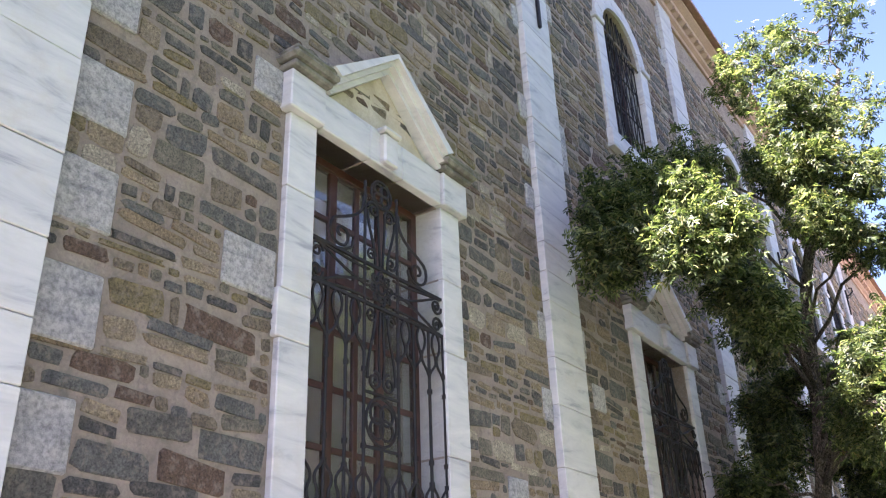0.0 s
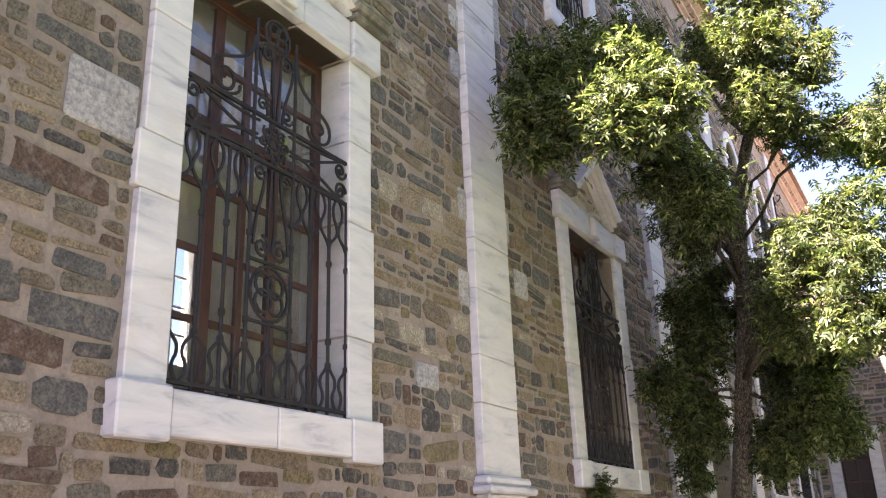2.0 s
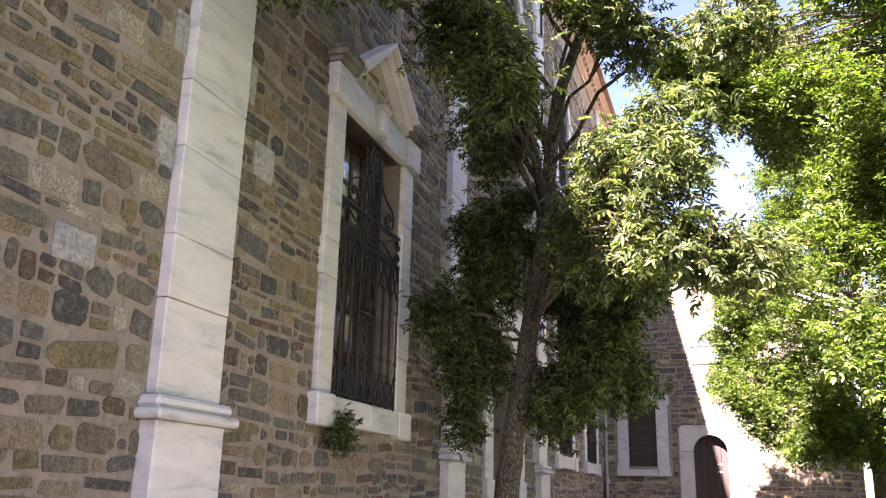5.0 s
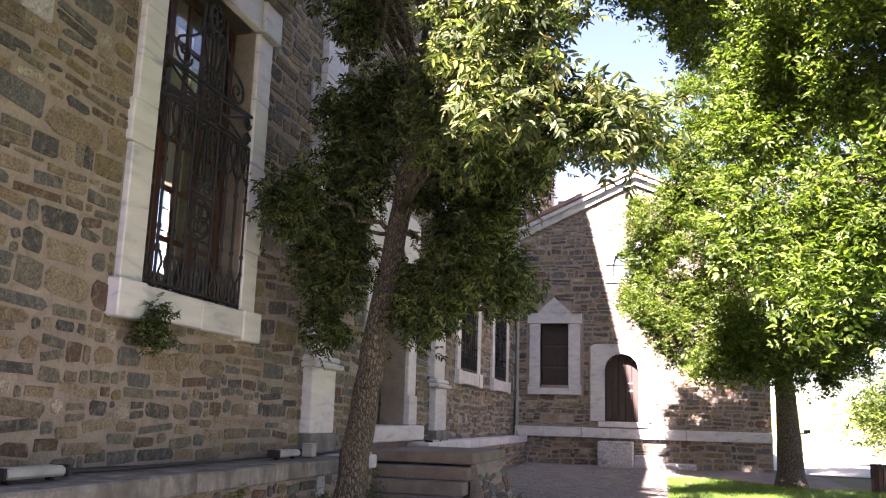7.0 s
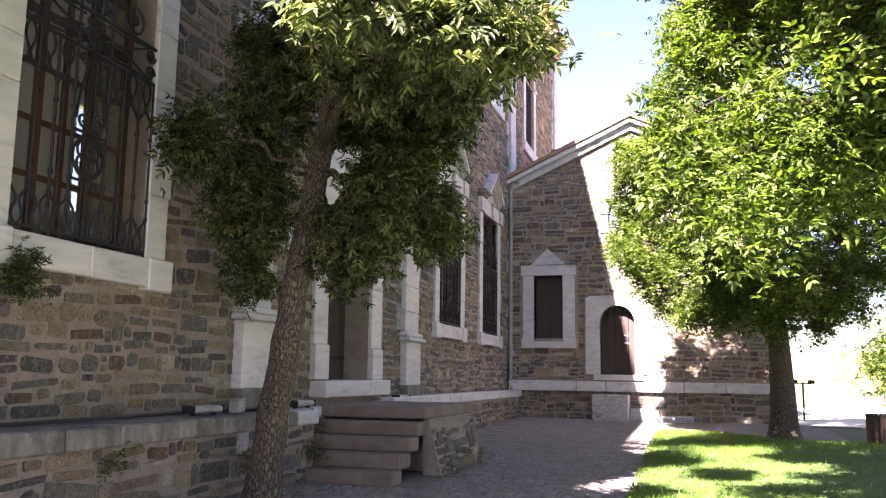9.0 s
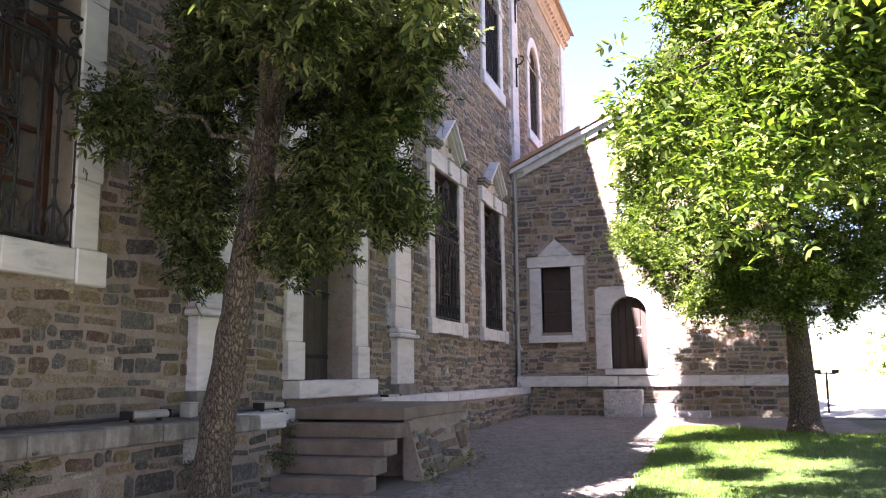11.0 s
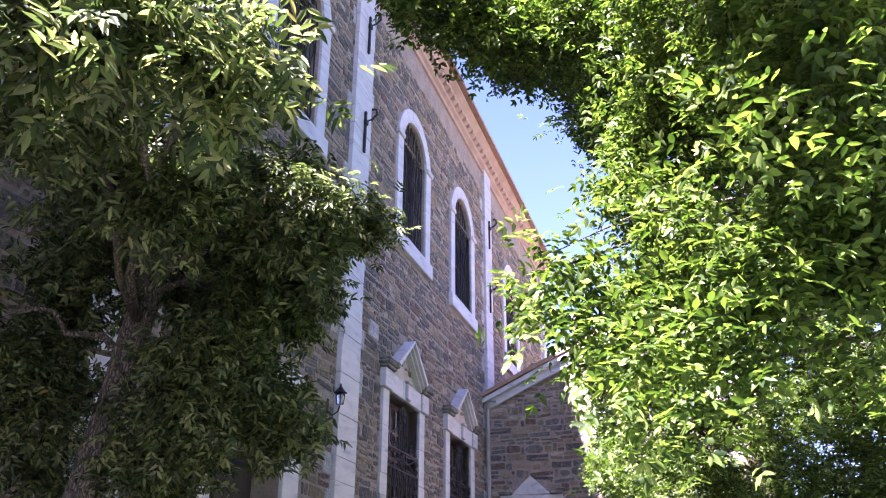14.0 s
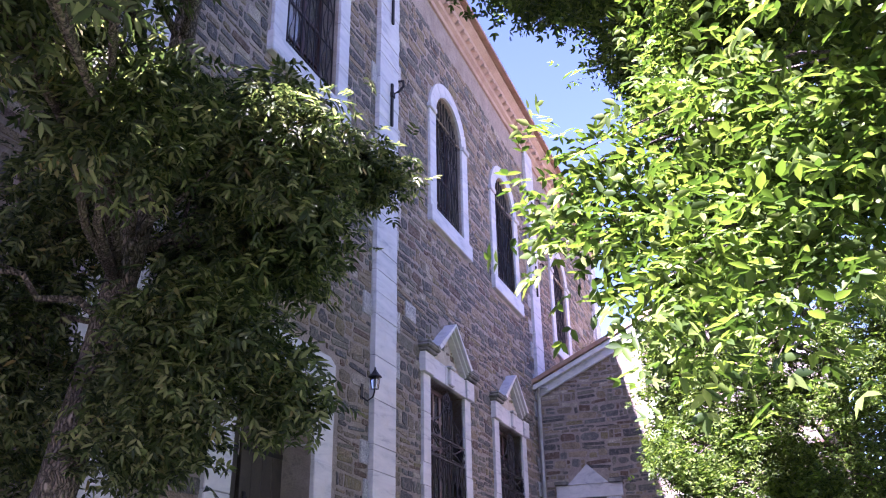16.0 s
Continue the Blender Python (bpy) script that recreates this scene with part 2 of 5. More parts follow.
# ---- building blocks ----
class Mesh:
    """Collects vertices and faces of one mesh."""

    def __init__(self):
        self.v, self.f = [], []

    def add(self, vs, fs):
        o = len(self.v)
        self.v += [tuple(p) for p in vs]
        self.f += [tuple(i + o for i in f) for f in fs]
        return self

    def box(self, x0, x1, y0, y1, z0, z1, c=0.0):
        """A box with chamfered edges."""
        if c <= 0:
            vs = [(x, y, z) for x in (x0, x1) for y in (y0, y1) for z in (z0, z1)]
            return self.add(vs, [(0, 1, 3, 2), (4, 6, 7, 5), (0, 4, 5, 1), (2, 3, 7, 6), (0, 2, 6, 4), (1, 5, 7, 3)])
        lo, hi = (x0, y0, z0), (x1, y1, z1)
        vs, ix = [], {}
        for s in [(i, j, k) for i in (0, 1) for j in (0, 1) for k in (0, 1)]:
            for a in range(3):
                p = [(hi[d] if s[d] else lo[d]) for d in range(3)]
                for d in range(3):
                    if d != a:
                        p[d] += -c if s[d] else c
                ix[s, a] = len(vs)
                vs.append(p)
        fs = []
        for a in range(3):
            o = [d for d in range(3) if d != a]
            for sa in (0, 1):
                def k(i, j):
                    s = [0, 0, 0]
                    s[a], s[o[0]], s[o[1]] = sa, i, j
                    return ix[tuple(s), a]
                fs.append((k(0, 0), k(1, 0), k(1, 1), k(0, 1)))
            for i in (0, 1):
                for j in (0, 1):
                    s0, s1 = [0, 0, 0], [0, 0, 0]
                    s0[o[0]] = s1[o[0]] = i
                    s0[o[1]] = s1[o[1]] = j
                    s1[a] = 1
                    s0, s1 = tuple(s0), tuple(s1)
                    fs.append((ix[s0, o[0]], ix[s1, o[0]], ix[s1, o[1]], ix[s0, o[1]]))
        for s in [(i, j, k) for i in (0, 1) for j in (0, 1) for k in (0, 1)]:
            fs.append((ix[s, 0], ix[s, 1], ix[s, 2]))
        return self.add(vs, fs)

    def prism(self, poly, x0, x1):
        """A polygon in the y-z plane, drawn out from x0 to x1."""
        n = len(poly)
        vs = [(x0, y, z) for y, z in poly] + [(x1, y, z) for y, z in poly]
        fs = [tuple(range(n))[::-1], tuple(range(n, 2 * n))] + [(i, (i + 1) % n, n + (i + 1) % n, n + i) for i in range(n)]
        return self.add(vs, fs)

    def strip(self, inner, outer, x0, x1):
        """A band between two open lines in the y-z plane, drawn out from x0 to x1."""
        n = len(inner)
        vs = [(x, y, z) for x in (x0, x1) for y, z in [*inner, *outer]]
        fs = []
        for i in range(n - 1):
            a, c, e, g = i, i + 1, n + i + 1, n + i
            fs += [(a, g, e, c), tuple(2 * n + k for k in (a, c, e, g)), (a, c, 2 * n + c, 2 * n + a), (g, 2 * n + g, 2 * n + e, e)]
        fs += [(0, 2 * n, 3 * n, n), (n - 1, 2 * n - 1, 4 * n - 1, 3 * n - 1)]
        return self.add(vs, fs)

    def tube(self, pts, r, sides=5):
        """A round bar along points; r is one radius or one for each point."""
        pts = [Vector(p) for p in pts]
        n = len(pts)
        rs = r if isinstance(r, (list, tuple)) else [r] * n
        o = len(self.v)
        for i, p in enumerate(pts):
            d = (pts[min(i + 1, n - 1)] - pts[max(i - 1, 0)])
            d = d.normalized() if d.length > 1e-9 else Vector((0, 0, 1))
            u = d.cross(Vector((1, 0, 0)) if abs(d.x) < 0.9 else Vector((0, 1, 0))).normalized()
            w = d.cross(u)
            for k in range(sides):
                a = 2 * math.pi * k / sides
                self.v.append(tuple(p + (u * math.cos(a) + w * math.sin(a)) * rs[i]))
        for i in range(n - 1):
            for k in range(sides):
                a, c = o + i * sides + k, o + i * sides + (k + 1) % sides
                self.f.append((a, c, c + sides, a + sides))
        self.f.append(tuple(o + k for k in range(sides))[::-1])
        self.f.append(tuple(o + (n - 1) * sides + k for k in range(sides)))
        return self


def mesh_data(name, mb, material, smooth=False, fix=True):
    me = bpy.data.meshes.new(name)
    me.from_pydata(mb.v, [], mb.f)
    if fix and len(mb.f) < 30000:
        bm = bmesh.new()
        bm.from_mesh(me)
        bmesh.ops.recalc_face_normals(bm, faces=bm.faces)
        bm.to_mesh(me)
        bm.free()
    me.materials.append(material)
    if smooth:
        me.shade_smooth()
    return me


def part(name, mb, material, parent, label="", smooth=False, fix=True):
    ob = new(name, mesh_data(name, mb, material, smooth, fix))
    ob.parent = parent
    return tagged(ob, label)


def thing(name, at, label, category, group="", kind=""):
    ob = new(name)
    ob.location = at
    return tagged(ob, label, category, group, kind)


def setting(name, mb, material, label, category, smooth=False):
    return tagged(new(name, mesh_data(name, mb, material, smooth)), label, category, kind="structure")


def arc(yc, zc, r, a0, a1, n=16):
    return [(yc + r * math.cos(radians(a0 + (a1 - a0) * i / n)), zc + r * math.sin(radians(a0 + (a1 - a0) * i / n))) for i in range(n + 1)]


# ---- plan ----
W_LOW = [4.64, 11.95, 25.11, 29.41]          # left edge of each tall window, 1.95 wide
W_W, W_Z0, W_Z1 = 1.95, 2.60, 6.02
W_UP = [5.6, 13.15, 20.1, 26.45, 30.75, 36.9]   # centre of each arched window
U_R, U_Z0, U_ZS = 0.86, 9.85, 12.35
PILASTERS = [(1.42, 2.30), (8.90, 9.76), (15.95, 16.75), (22.55, 23.42), (33.16, 33.98), (42.7, 43.55)]
DOOR = (18.76, 20.73, 1.05, 3.68)
WALL_Y0, WALL_Y1, WALL_TOP, THICK = 1.4, 43.6, 15.6, 0.85
END_Y, END_X1 = 33.13, 7.9


def ground_z(y):
    return 0.0 if y < 18 else min(0.15, 0.15 * (y - 18) / 13)


# ---- main wall ----
def arch_hole(mb, yc, r, zs, ztop, x0, x1, n=14):
    """The wall over a round arch, up to ztop."""
    cur = arc(yc, zs, r, 180, 0, n)
    mb.strip(cur, [(y, ztop) for y, z in cur], x0, x1)


wall = Mesh()
holes = [(y, y + W_W, W_Z0, W_Z1, 0) for y in W_LOW] + [(c - U_R, c + U_R, U_Z0, U_ZS, 1) for c in W_UP] + [(*DOOR, 2)]
cuts = sorted({WALL_Y0, WALL_Y1, *[h[0] for h in holes], *[h[1] for h in holes]})
for a, c in zip(cuts, cuts[1:]):
    over = sorted([h for h in holes if h[0] <= a + 1e-6 and h[1] >= c - 1e-6], key=lambda h: h[2])
    z = -0.3
    for h in over:
        wall.box(-THICK, 0, a, c, z, h[2])
        z = h[3] if h[4] == 0 else h[3] + (h[1] - h[0]) / 2 + 0.02
    wall.box(-THICK, 0, a, c, z, WALL_TOP)
for h in holes:
    if h[4]:
        r = (h[1] - h[0]) / 2
        arch_hole(wall, (h[0] + h[1]) / 2, r, h[3], h[3] + r + 0.02, -THICK, 0)
wall_main = setting("wall_main", wall, M_MORTAR, "long church wall of grey-brown rubble stone in pinkish mortar", "wall")

inner = Mesh()
# centres and half widths of the high windows opposite
slots = [(12.6, 0.6), (19.15, 0.6), (25.9, 0.6), (32.5, 0.68), (36.6, 0.95), (39.4, 0.6)]
S_Z0, S_Z1 = 7.2, 11.2
inner.box(-16.4, -16, WALL_Y0, WALL_Y1, -0.3, W_Z0).box(-16.4, -16, WALL_Y0, WALL_Y1, W_Z1, S_Z0)
# unseen openings mirroring the near windows, added to let light into the nave
ys = [WALL_Y0] + [v for y in (4.6, 11.9, 18.5, 25.1, 29.4, 36.0) for v in (y, y + W_W)] + [WALL_Y1]
for a, c in zip(ys[::2], ys[1::2]):
    inner.box(-16.4, -16, a, c, W_Z0, W_Z1)
inner.box(-16.4, -16, WALL_Y0, WALL_Y1, S_Z1, WALL_TOP)
ys = [WALL_Y0] + [v for c, h in slots for v in (c - h, c + h)] + [WALL_Y1]
for a, c in zip(ys[::2], ys[1::2]):
    inner.box(-16.4, -16, a, c, S_Z0, S_Z1)
for c, h in slots:
    for z in (8.2, 9.1, 10.1):
        inner.box(-16.24, -16.18, c - h, c + h, z - 0.04, z + 0.04)
    inner.box(-16.26, -16.19, c - 0.05, c + 0.05, S_Z0, S_Z1)
inner.box(-16.0, -THICK - 0.002, WALL_Y0, WALL_Y0 + 0.4, -0.3, WALL_TOP).box(-16.4, 0, WALL_Y1, WALL_Y1 + 0.4, -0.3, WALL_TOP)
setting("wall_far_side", inner, M_ROOMWALL, "far nave wall with tall window slots in pale plaster", "wall")
# floor made pale so that it bounces light up to the inner walls
setting("floor_nave", Mesh().box(-16, -THICK, WALL_Y0, WALL_Y1, 0.7, 1.0), M_MARBLE, "pale marble floor inside the church", "floor")
setting("ceiling", Mesh().box(-16.4, 0.0, WALL_Y0 - 0.4, WALL_Y1 + 0.4, WALL_TOP, WALL_TOP + 0.25), M_ROOMWALL, "flat plastered ceiling under the church roof", "ceiling")

# Cornice and roof edge
cor = Mesh()
prof = [(0.0, 15.45), (0.06, 15.45), (0.06, 15.6), (0.14, 15.65), (0.14, 15.78), (0.26, 15.88), (0.26, 16.0), (0.40, 16.1), (0.40, 16.2), (0.0, 16.2)]
n = len(prof)
cor.add([(x, y, z) for y in (WALL_Y0, WALL_Y1) for x, z in prof], [tuple(range(n)), tuple(range(n, 2 * n))[::-1]] + [(i, (i + 1) % n, n + (i + 1) % n, n + i) for i in range(n)])
cornice = setting("trim_cornice", cor, M_CORNICE, "stepped brick-red cornice under the church roof", "cornice")
dent = mesh_data("dentil", Mesh().box(0.15, 0.28, -0.07, 0.07, 15.785, 15.875, 0.01), M_CORNICE)
for i in range(90):
    ob = new("dentil", dent)
    ob.location.y = 8.0 + i * 0.4
    ob.parent = cornice
roof = Mesh()
roof.add([(0.56, WALL_Y0, 16.2), (0.56, WALL_Y1, 16.2), (-8, WALL_Y1, 18.6), (-8, WALL_Y0, 18.6), (0.56, WALL_Y0, 16.3), (0.56, WALL_Y1, 16.3), (-8, WALL_Y1, 18.75), (-8, WALL_Y0, 18.75)],
         [(0, 1, 2, 3), (7, 6, 5, 4), (0, 4, 5, 1), (1, 5, 6, 2), (2, 6, 7, 3), (3, 7, 4, 0)])
roof.add([(-17.2, WALL_Y0, 15.86), (-17.2, WALL_Y1, 15.86), (-8, WALL_Y1, 18.6), (-8, WALL_Y0, 18.6), (-17.2, WALL_Y0, 15.96), (-17.2, WALL_Y1, 15.96), (-8, WALL_Y1, 18.75), (-8, WALL_Y0, 18.75)],
         [(0, 1, 2, 3), (7, 6, 5, 4), (0, 4, 5, 1), (1, 5, 6, 2), (2, 6, 7, 3), (3, 7, 4, 0)])
setting("roof_church", roof, M_TILE, "low terracotta-tiled church roof with overhanging edge", "roof")

# ---- exclusions where no rubble is laid ----
KEEP = []      # (y0, y1, z0, z1)
for y in W_LOW:
    KEEP += [(y - 0.36, y + W_W + 0.40, 2.25, 6.45), (y - 0.4, y + W_W + 0.5, 6.4, 6.72)]
    for k in range(6):
        KEEP.append((y - 0.2 + k * 0.21, y + W_W + 0.2 - k * 0.21, 6.7 + k * 0.13, 6.85 + k * 0.13))
for c in W_UP:
    KEEP += [(c - 1.28, c + 1.28, 9.42, 12.4), (c - 1.2, c + 1.2, 12.4, 13.05), (c - 0.8, c + 0.8, 13.05, 13.62)]
KEEP.append((18.33, 21.47, 0.9, 5.45))


# ---- pilasters with quoins ----
def pilaster(y0, y1, seed, quoins=()):
    rnd = random.Random(seed)
    th = thing("pilaster", (0, (y0 + y1) / 2, 0.95), "white marble pilaster of stacked blocks with rough quoins", "pilaster", "pilasters of the church wall")
    w = (y1 - y0) / 2
    KEEP.append((y0 - 0.01, y1 + 0.01, 0.9, WALL_TOP))
    part("plinth_block", Mesh().box(-0.2, 0.20, -w - 0.07, w + 0.07, 0.0, 0.26, 0.012), M_COPING, th)
    part("pedestal", Mesh().box(-0.2, 0.15, -w - 0.03, w + 0.03, 0.26, 1.14, 0.012), M_MARBLE, th)
    part("pedestal_cap", Mesh().box(-0.2, 0.24, -w - 0.12, w + 0.12, 1.14, 1.22, 0.02).box(-0.2, 0.19, -w - 0.08, w + 0.08, 1.222, 1.32, 0.03), M_MARBLE, th)
    z = 1.33
    while z < WALL_TOP - 1.0:
        h = rnd.choice((0.42, 0.52, 0.6, 0.75))
        h = min(h, WALL_TOP - 0.95 - z)
        part("marble_block", Mesh().box(-0.2, 0.10 + rnd.uniform(-0.006, 0.006), -w, w, z, z + h - 0.006, 0.008), M_MARBLE, th)
        z += h
    yc = (y0 + y1) / 2
    quoins = list(quoins)
    z = rnd.uniform(2.35, 2.6) if not quoins else max(q[3] for q in quoins) + 0.35
    while z < WALL_TOP - 0.9:
        h = rnd.uniform(0.36, 0.5)
        for s in (-1, 1):
            if rnd.random() > 0.22:
                zz = z + rnd.uniform(-0.08, 0.08)
                quoins.append((s, rnd.uniform(0.16, 0.34), zz, zz + h))
        z += h + rnd.uniform(0.3, 0.42)
    for s, L, z0, z1 in quoins:
        a, c = (w + 0.004, w + L) if s > 0 else (-w - L, -w - 0.004)
        part("quoin", Mesh().box(-0.2, 0.022 + rnd.uniform(0, 0.012), a, c, z0 - 0.95, z1 - 0.95, 0.014), M_ROUGH, th)
        KEEP.append((yc + a - 0.015, yc + c + 0.015, z0 - 0.01, z1 + 0.01))
    return th


# side, length, bottom and top of the rough quoins that stand out beside the first two pilasters
QUOINS = {0: [(1, 0.40, 2.60, 3.05), (1, 0.46, 3.38, 3.88), (1, 0.46, 4.18, 4.66), (1, 0.47, 4.96, 5.45), (1, 0.42, 5.85, 6.3)],
          1: [(-1, 0.22, 4.08, 4.48), (-1, 0.17, 5.1, 5.48), (-1, 0.22, 6.93, 7.3), (-1, 0.2, 7.62, 7.92), (-1, 0.2, 8.38, 8.8),
              (1, 0.12, 3.4, 3.8), (1, 0.24, 5.15, 5.55), (1, 0.44, 6.4, 6.98), (1, 0.34, 8.05, 8.9)]}
for i, (a, c) in enumerate(PILASTERS):
    pilaster(a, c, 40 + i, QUOINS.get(i, ()))


# ---- tall windows ----
def spiral(yc, zc, r, turns, start, way=1, n=22, x=0.0):
    pts = []
    for i in range(n + 1):
        t = i / n
        a = radians(start) + way * turns * 2 * math.pi * t
        q = r * (1 - 0.86 * t)
        pts.append((x, yc + q * math.cos(a), zc + q * math.sin(a)))
    return pts


def bez(p0, p1, p2, p3, n=10, x=0.0):
    out = []
    for i in range(n + 1):
        t = i / n
        y, z = [(1 - t) ** 3 * a + 3 * (1 - t) ** 2 * t * c + 3 * (1 - t) * t * t * e + t ** 3 * g for a, c, e, g in zip(p0, p1, p2, p3)]
        out.append((x, y, z))
    return out


def grille_parts(th):
    """The wrought-iron grille: y from -0.975 to 0.975, z from 0 to 3.4."""
    H = W_W / 2 + 0.005
    rails = Mesh()
    for z in (0.06, 1.93, 2.33):
        rails.box(-0.075, -0.045, -H, H, z - 0.014, z + 0.014)
    part("grille_rail", rails, M_IRON, th)
    bars = [-H + 2 * H * i / 8 for i in range(9)]
    for i, y in enumerate(bars):
        if 3 <= i <= 5 and i == 4:
            top = 0.62
        elif i in (3, 5):
            top = 3.2
        else:
            top = 1.93
        mb = Mesh().tube([(-0.06, y, 0.0), (-0.06, y, top)], 0.0155, 6)
        for z in (0.42, 0.62, 1.3, 1.5):
            if z < top:
                mb.tube([(-0.06, y, z - 0.022), (-0.06, y, z + 0.022)], 0.026, 6)
        part("grille_bar", mb, M_IRON, th)
    sp = bars[1] - bars[0]
    curls = Mesh()
    for i in range(8):
        a, c = bars[i], bars[i + 1]
        mid = (a + c) / 2
        for s, e in ((a, 1), (c, -1)):
            curls.tube(bez((s, 0.46), (s + e * 0.02, 0.34), (mid + e * 0.005, 0.36), (mid - e * 0.03, 0.24), 8, -0.06), 0.0135, 5)
            curls.tube(bez((mid - e * 0.03, 0.24), (mid - e * 0.09, 0.17), (mid - e * 0.05, 0.09), (mid, 0.06), 8, -0.06), 0.0135, 5)
            if i not in (3, 4):
                curls.tube(bez((s, 1.44), (s + e * 0.03, 1.56), (mid + e * 0.03, 1.55), (mid - e * 0.02, 1.68), 8, -0.06), 0.0135, 5)
                curls.tube(bez((mid - e * 0.02, 1.68), (mid - e * 0.08, 1.76), (mid - e * 0.08, 1.86), (mid - e * 0.02, 1.92), 8, -0.06), 0.0135, 5)
    part("grille_curl", curls, M_IRON, th)
    c = bars[5]
    cross = Mesh()
    cross.tube([(-0.06, *p) for p in arc(0, 0.86, 0.215, 0, 360, 24)], 0.0145, 5)
    for k in range(4):
        a = radians(45 + 90 * k)
        cross.tube([(-0.06, *p) for p in arc(0.095 * math.cos(a), 0.86 + 0.095 * math.sin(a), 0.09, 0, 360, 14)], 0.0145, 5)
    for z in (0.62, 1.1):
        cross.box(-0.072, -0.048, -c, c, z - 0.011, z + 0.011)
    for s in (-1, 1):
        cross.tube(spiral(s * 0.105, 1.22, 0.095, 1.6, 90, s, 22, -0.06), 0.0145, 5)
        cross.tube(bez((s * 0.2, 1.22), (s * 0.2, 1.5), (s * 0.1, 1.6), (s * 0.09, 1.86), 10, -0.06), 0.0145, 5)
        cross.tube(bez((s * 0.02, 1.25), (s * 0.06, 1.45), (s * 0.02, 1.6), (s * 0.02, 1.9), 8, -0.06), 0.0135, 5)
        cross.tube(spiral(s * 0.15, 1.84, 0.07, 1.4, 0, s, 18, -0.06), 0.0135, 5)
        cross.tube(spiral(s * 0.15, 2.44, 0.07, 1.4, 0, -s, 18, -0.06), 0.0135, 5)
        cross.tube(bez((s * 0.02, 2.36), (s * 0.03, 2.6), (s * 0.06, 2.7), (s * 0.05, 2.95), 8, -0.06), 0.0135, 5)
        cross.tube(bez((s * 0.09, 2.36), (s * 0.1, 2.6), (s * 0.2, 2.7), (s * 0.21, 2.9), 8, -0.06), 0.0145, 5)
        cross.tube(spiral(s * 0.12, 2.93, 0.09, 1.6, 0 if s > 0 else 180, s, 20, -0.06), 0.0145, 5)
        for z0, q in ((2.03, 1), (2.23, -1)):
            cross.tube(spiral(s * (H - 0.09), z0, 0.085, 1.6, 0, s * q, 22, -0.06), 0.0145, 5)
            cross.tube(bez((s * 0.2, 2.13 + q * 0.02), (s * 0.45, 2.13), (s * 0.6, z0 + q * 0.02), (s * (H - 0.1), z0 - q * 0.085), 10, -0.06), 0.0145, 5)
        cross.tube(bez((s * 0.18, 2.28), (s * 0.4, 2.26), (s * 0.6, 2.3), (s * (H - 0.05), 2.32), 8, -0.06), 0.0145, 5)
        cross.tube(bez((s * 0.18, 1.98), (s * 0.4, 2.0), (s * 0.6, 1.96), (s * (H - 0.05), 1.94), 8, -0.06), 0.0145, 5)
        # large C-scroll in the upper corner
        cross.tube(bez((s * 0.27, 3.02), (s * 0.24, 2.75), (s * 0.52, 2.72), (s * 0.68, 2.62), 12, -0.06), 0.016, 5)
        cross.tube(spiral(s * 0.58, 2.50, 0.16, 1.35, 50 if s > 0 else 130, -s, 22, -0.06), 0.016, 5)
        cross.tube(bez((s * 0.42, 2.48), (s * 0.4, 2.38), (s * 0.55, 2.34), (s * 0.7, 2.335), 8, -0.06), 0.0145, 5)
    for k in range(8):
        a = 45 * k
        cross.tube(spiral(0.12 * math.cos(radians(a)), 2.13 + 0.12 * math.sin(radians(a)), 0.055, 1.4, a, 1, 14, -0.06), 0.0135, 5)
    cross.tube([(-0.06, *p) for p in arc(0, 2.13, 0.05, 0, 360, 12)], 0.0145, 5)
    cross.tube([(-0.06, *p) for p in arc(0, 3.14, 0.15, 0, 360, 20)], 0.0145, 5)
    for k in range(4):
        a = radians(45 + 90 * k)
        cross.tube([(-0.06, *p) for p in arc(0.07 * math.cos(a), 3.14 + 0.07 * math.sin(a), 0.06, 0, 360, 12)], 0.0145, 5)
    part("grille_cross", cross, M_IRON, th, "scrolled iron cross with rosettes")


def casement_parts(th, x):
    """Wooden casement with panes, y from -0.975 to 0.975, z from 0 to 3.42."""
    H, T = W_W / 2, 3.42
    fr = Mesh()
    fr.box(x - 0.04, x + 0.03, -H, -H + 0.09, 0, T, 0.006).box(x - 0.04, x + 0.03, H - 0.09, H, 0, T, 0.006)
    fr.box(x - 0.06, x + 0.04, -H + 0.09, H - 0.09, 0, 0.10, 0.006).box(x - 0.06, x + 0.04, -H + 0.09, H - 0.09, T - 0.09, T, 0.006)
    part("window_frame", fr, M_WOOD, th)
    for y, w, pr in ((-0.36, 0.055, 0.022), (0.36, 0.055, 0.022), (0.0, 0.035, 0.02)):
        part("mullion", Mesh().box(x - 0.03, x + pr, y - w, y + w, 0.10, T - 0.09, 0.008), M_WOOD, th)
    rows = [0.10, 0.62, 1.16, 1.70, 2.24, 2.80, T - 0.09]
    cols = [(-H + 0.09, -0.42), (-0.30, -0.035), (0.035, 0.30), (0.42, H - 0.09)]
    pane = {}
    for a, c in cols:
        for z in rows[1:-1]:
            thick = 0.045 if z in (2.24,) else 0.028
            part("glazing_bar", Mesh().box(x - 0.025, x + 0.018, a, c, z - thick, z + thick, 0.005), M_WOOD, th)
        for z0, z1 in zip(rows, rows[1:]):
            ob = part("pane", Mesh().box(x - 0.008, x - 0.003, a, c, z0, z1), M_GLASS, th)
            ob.visible_shadow = False


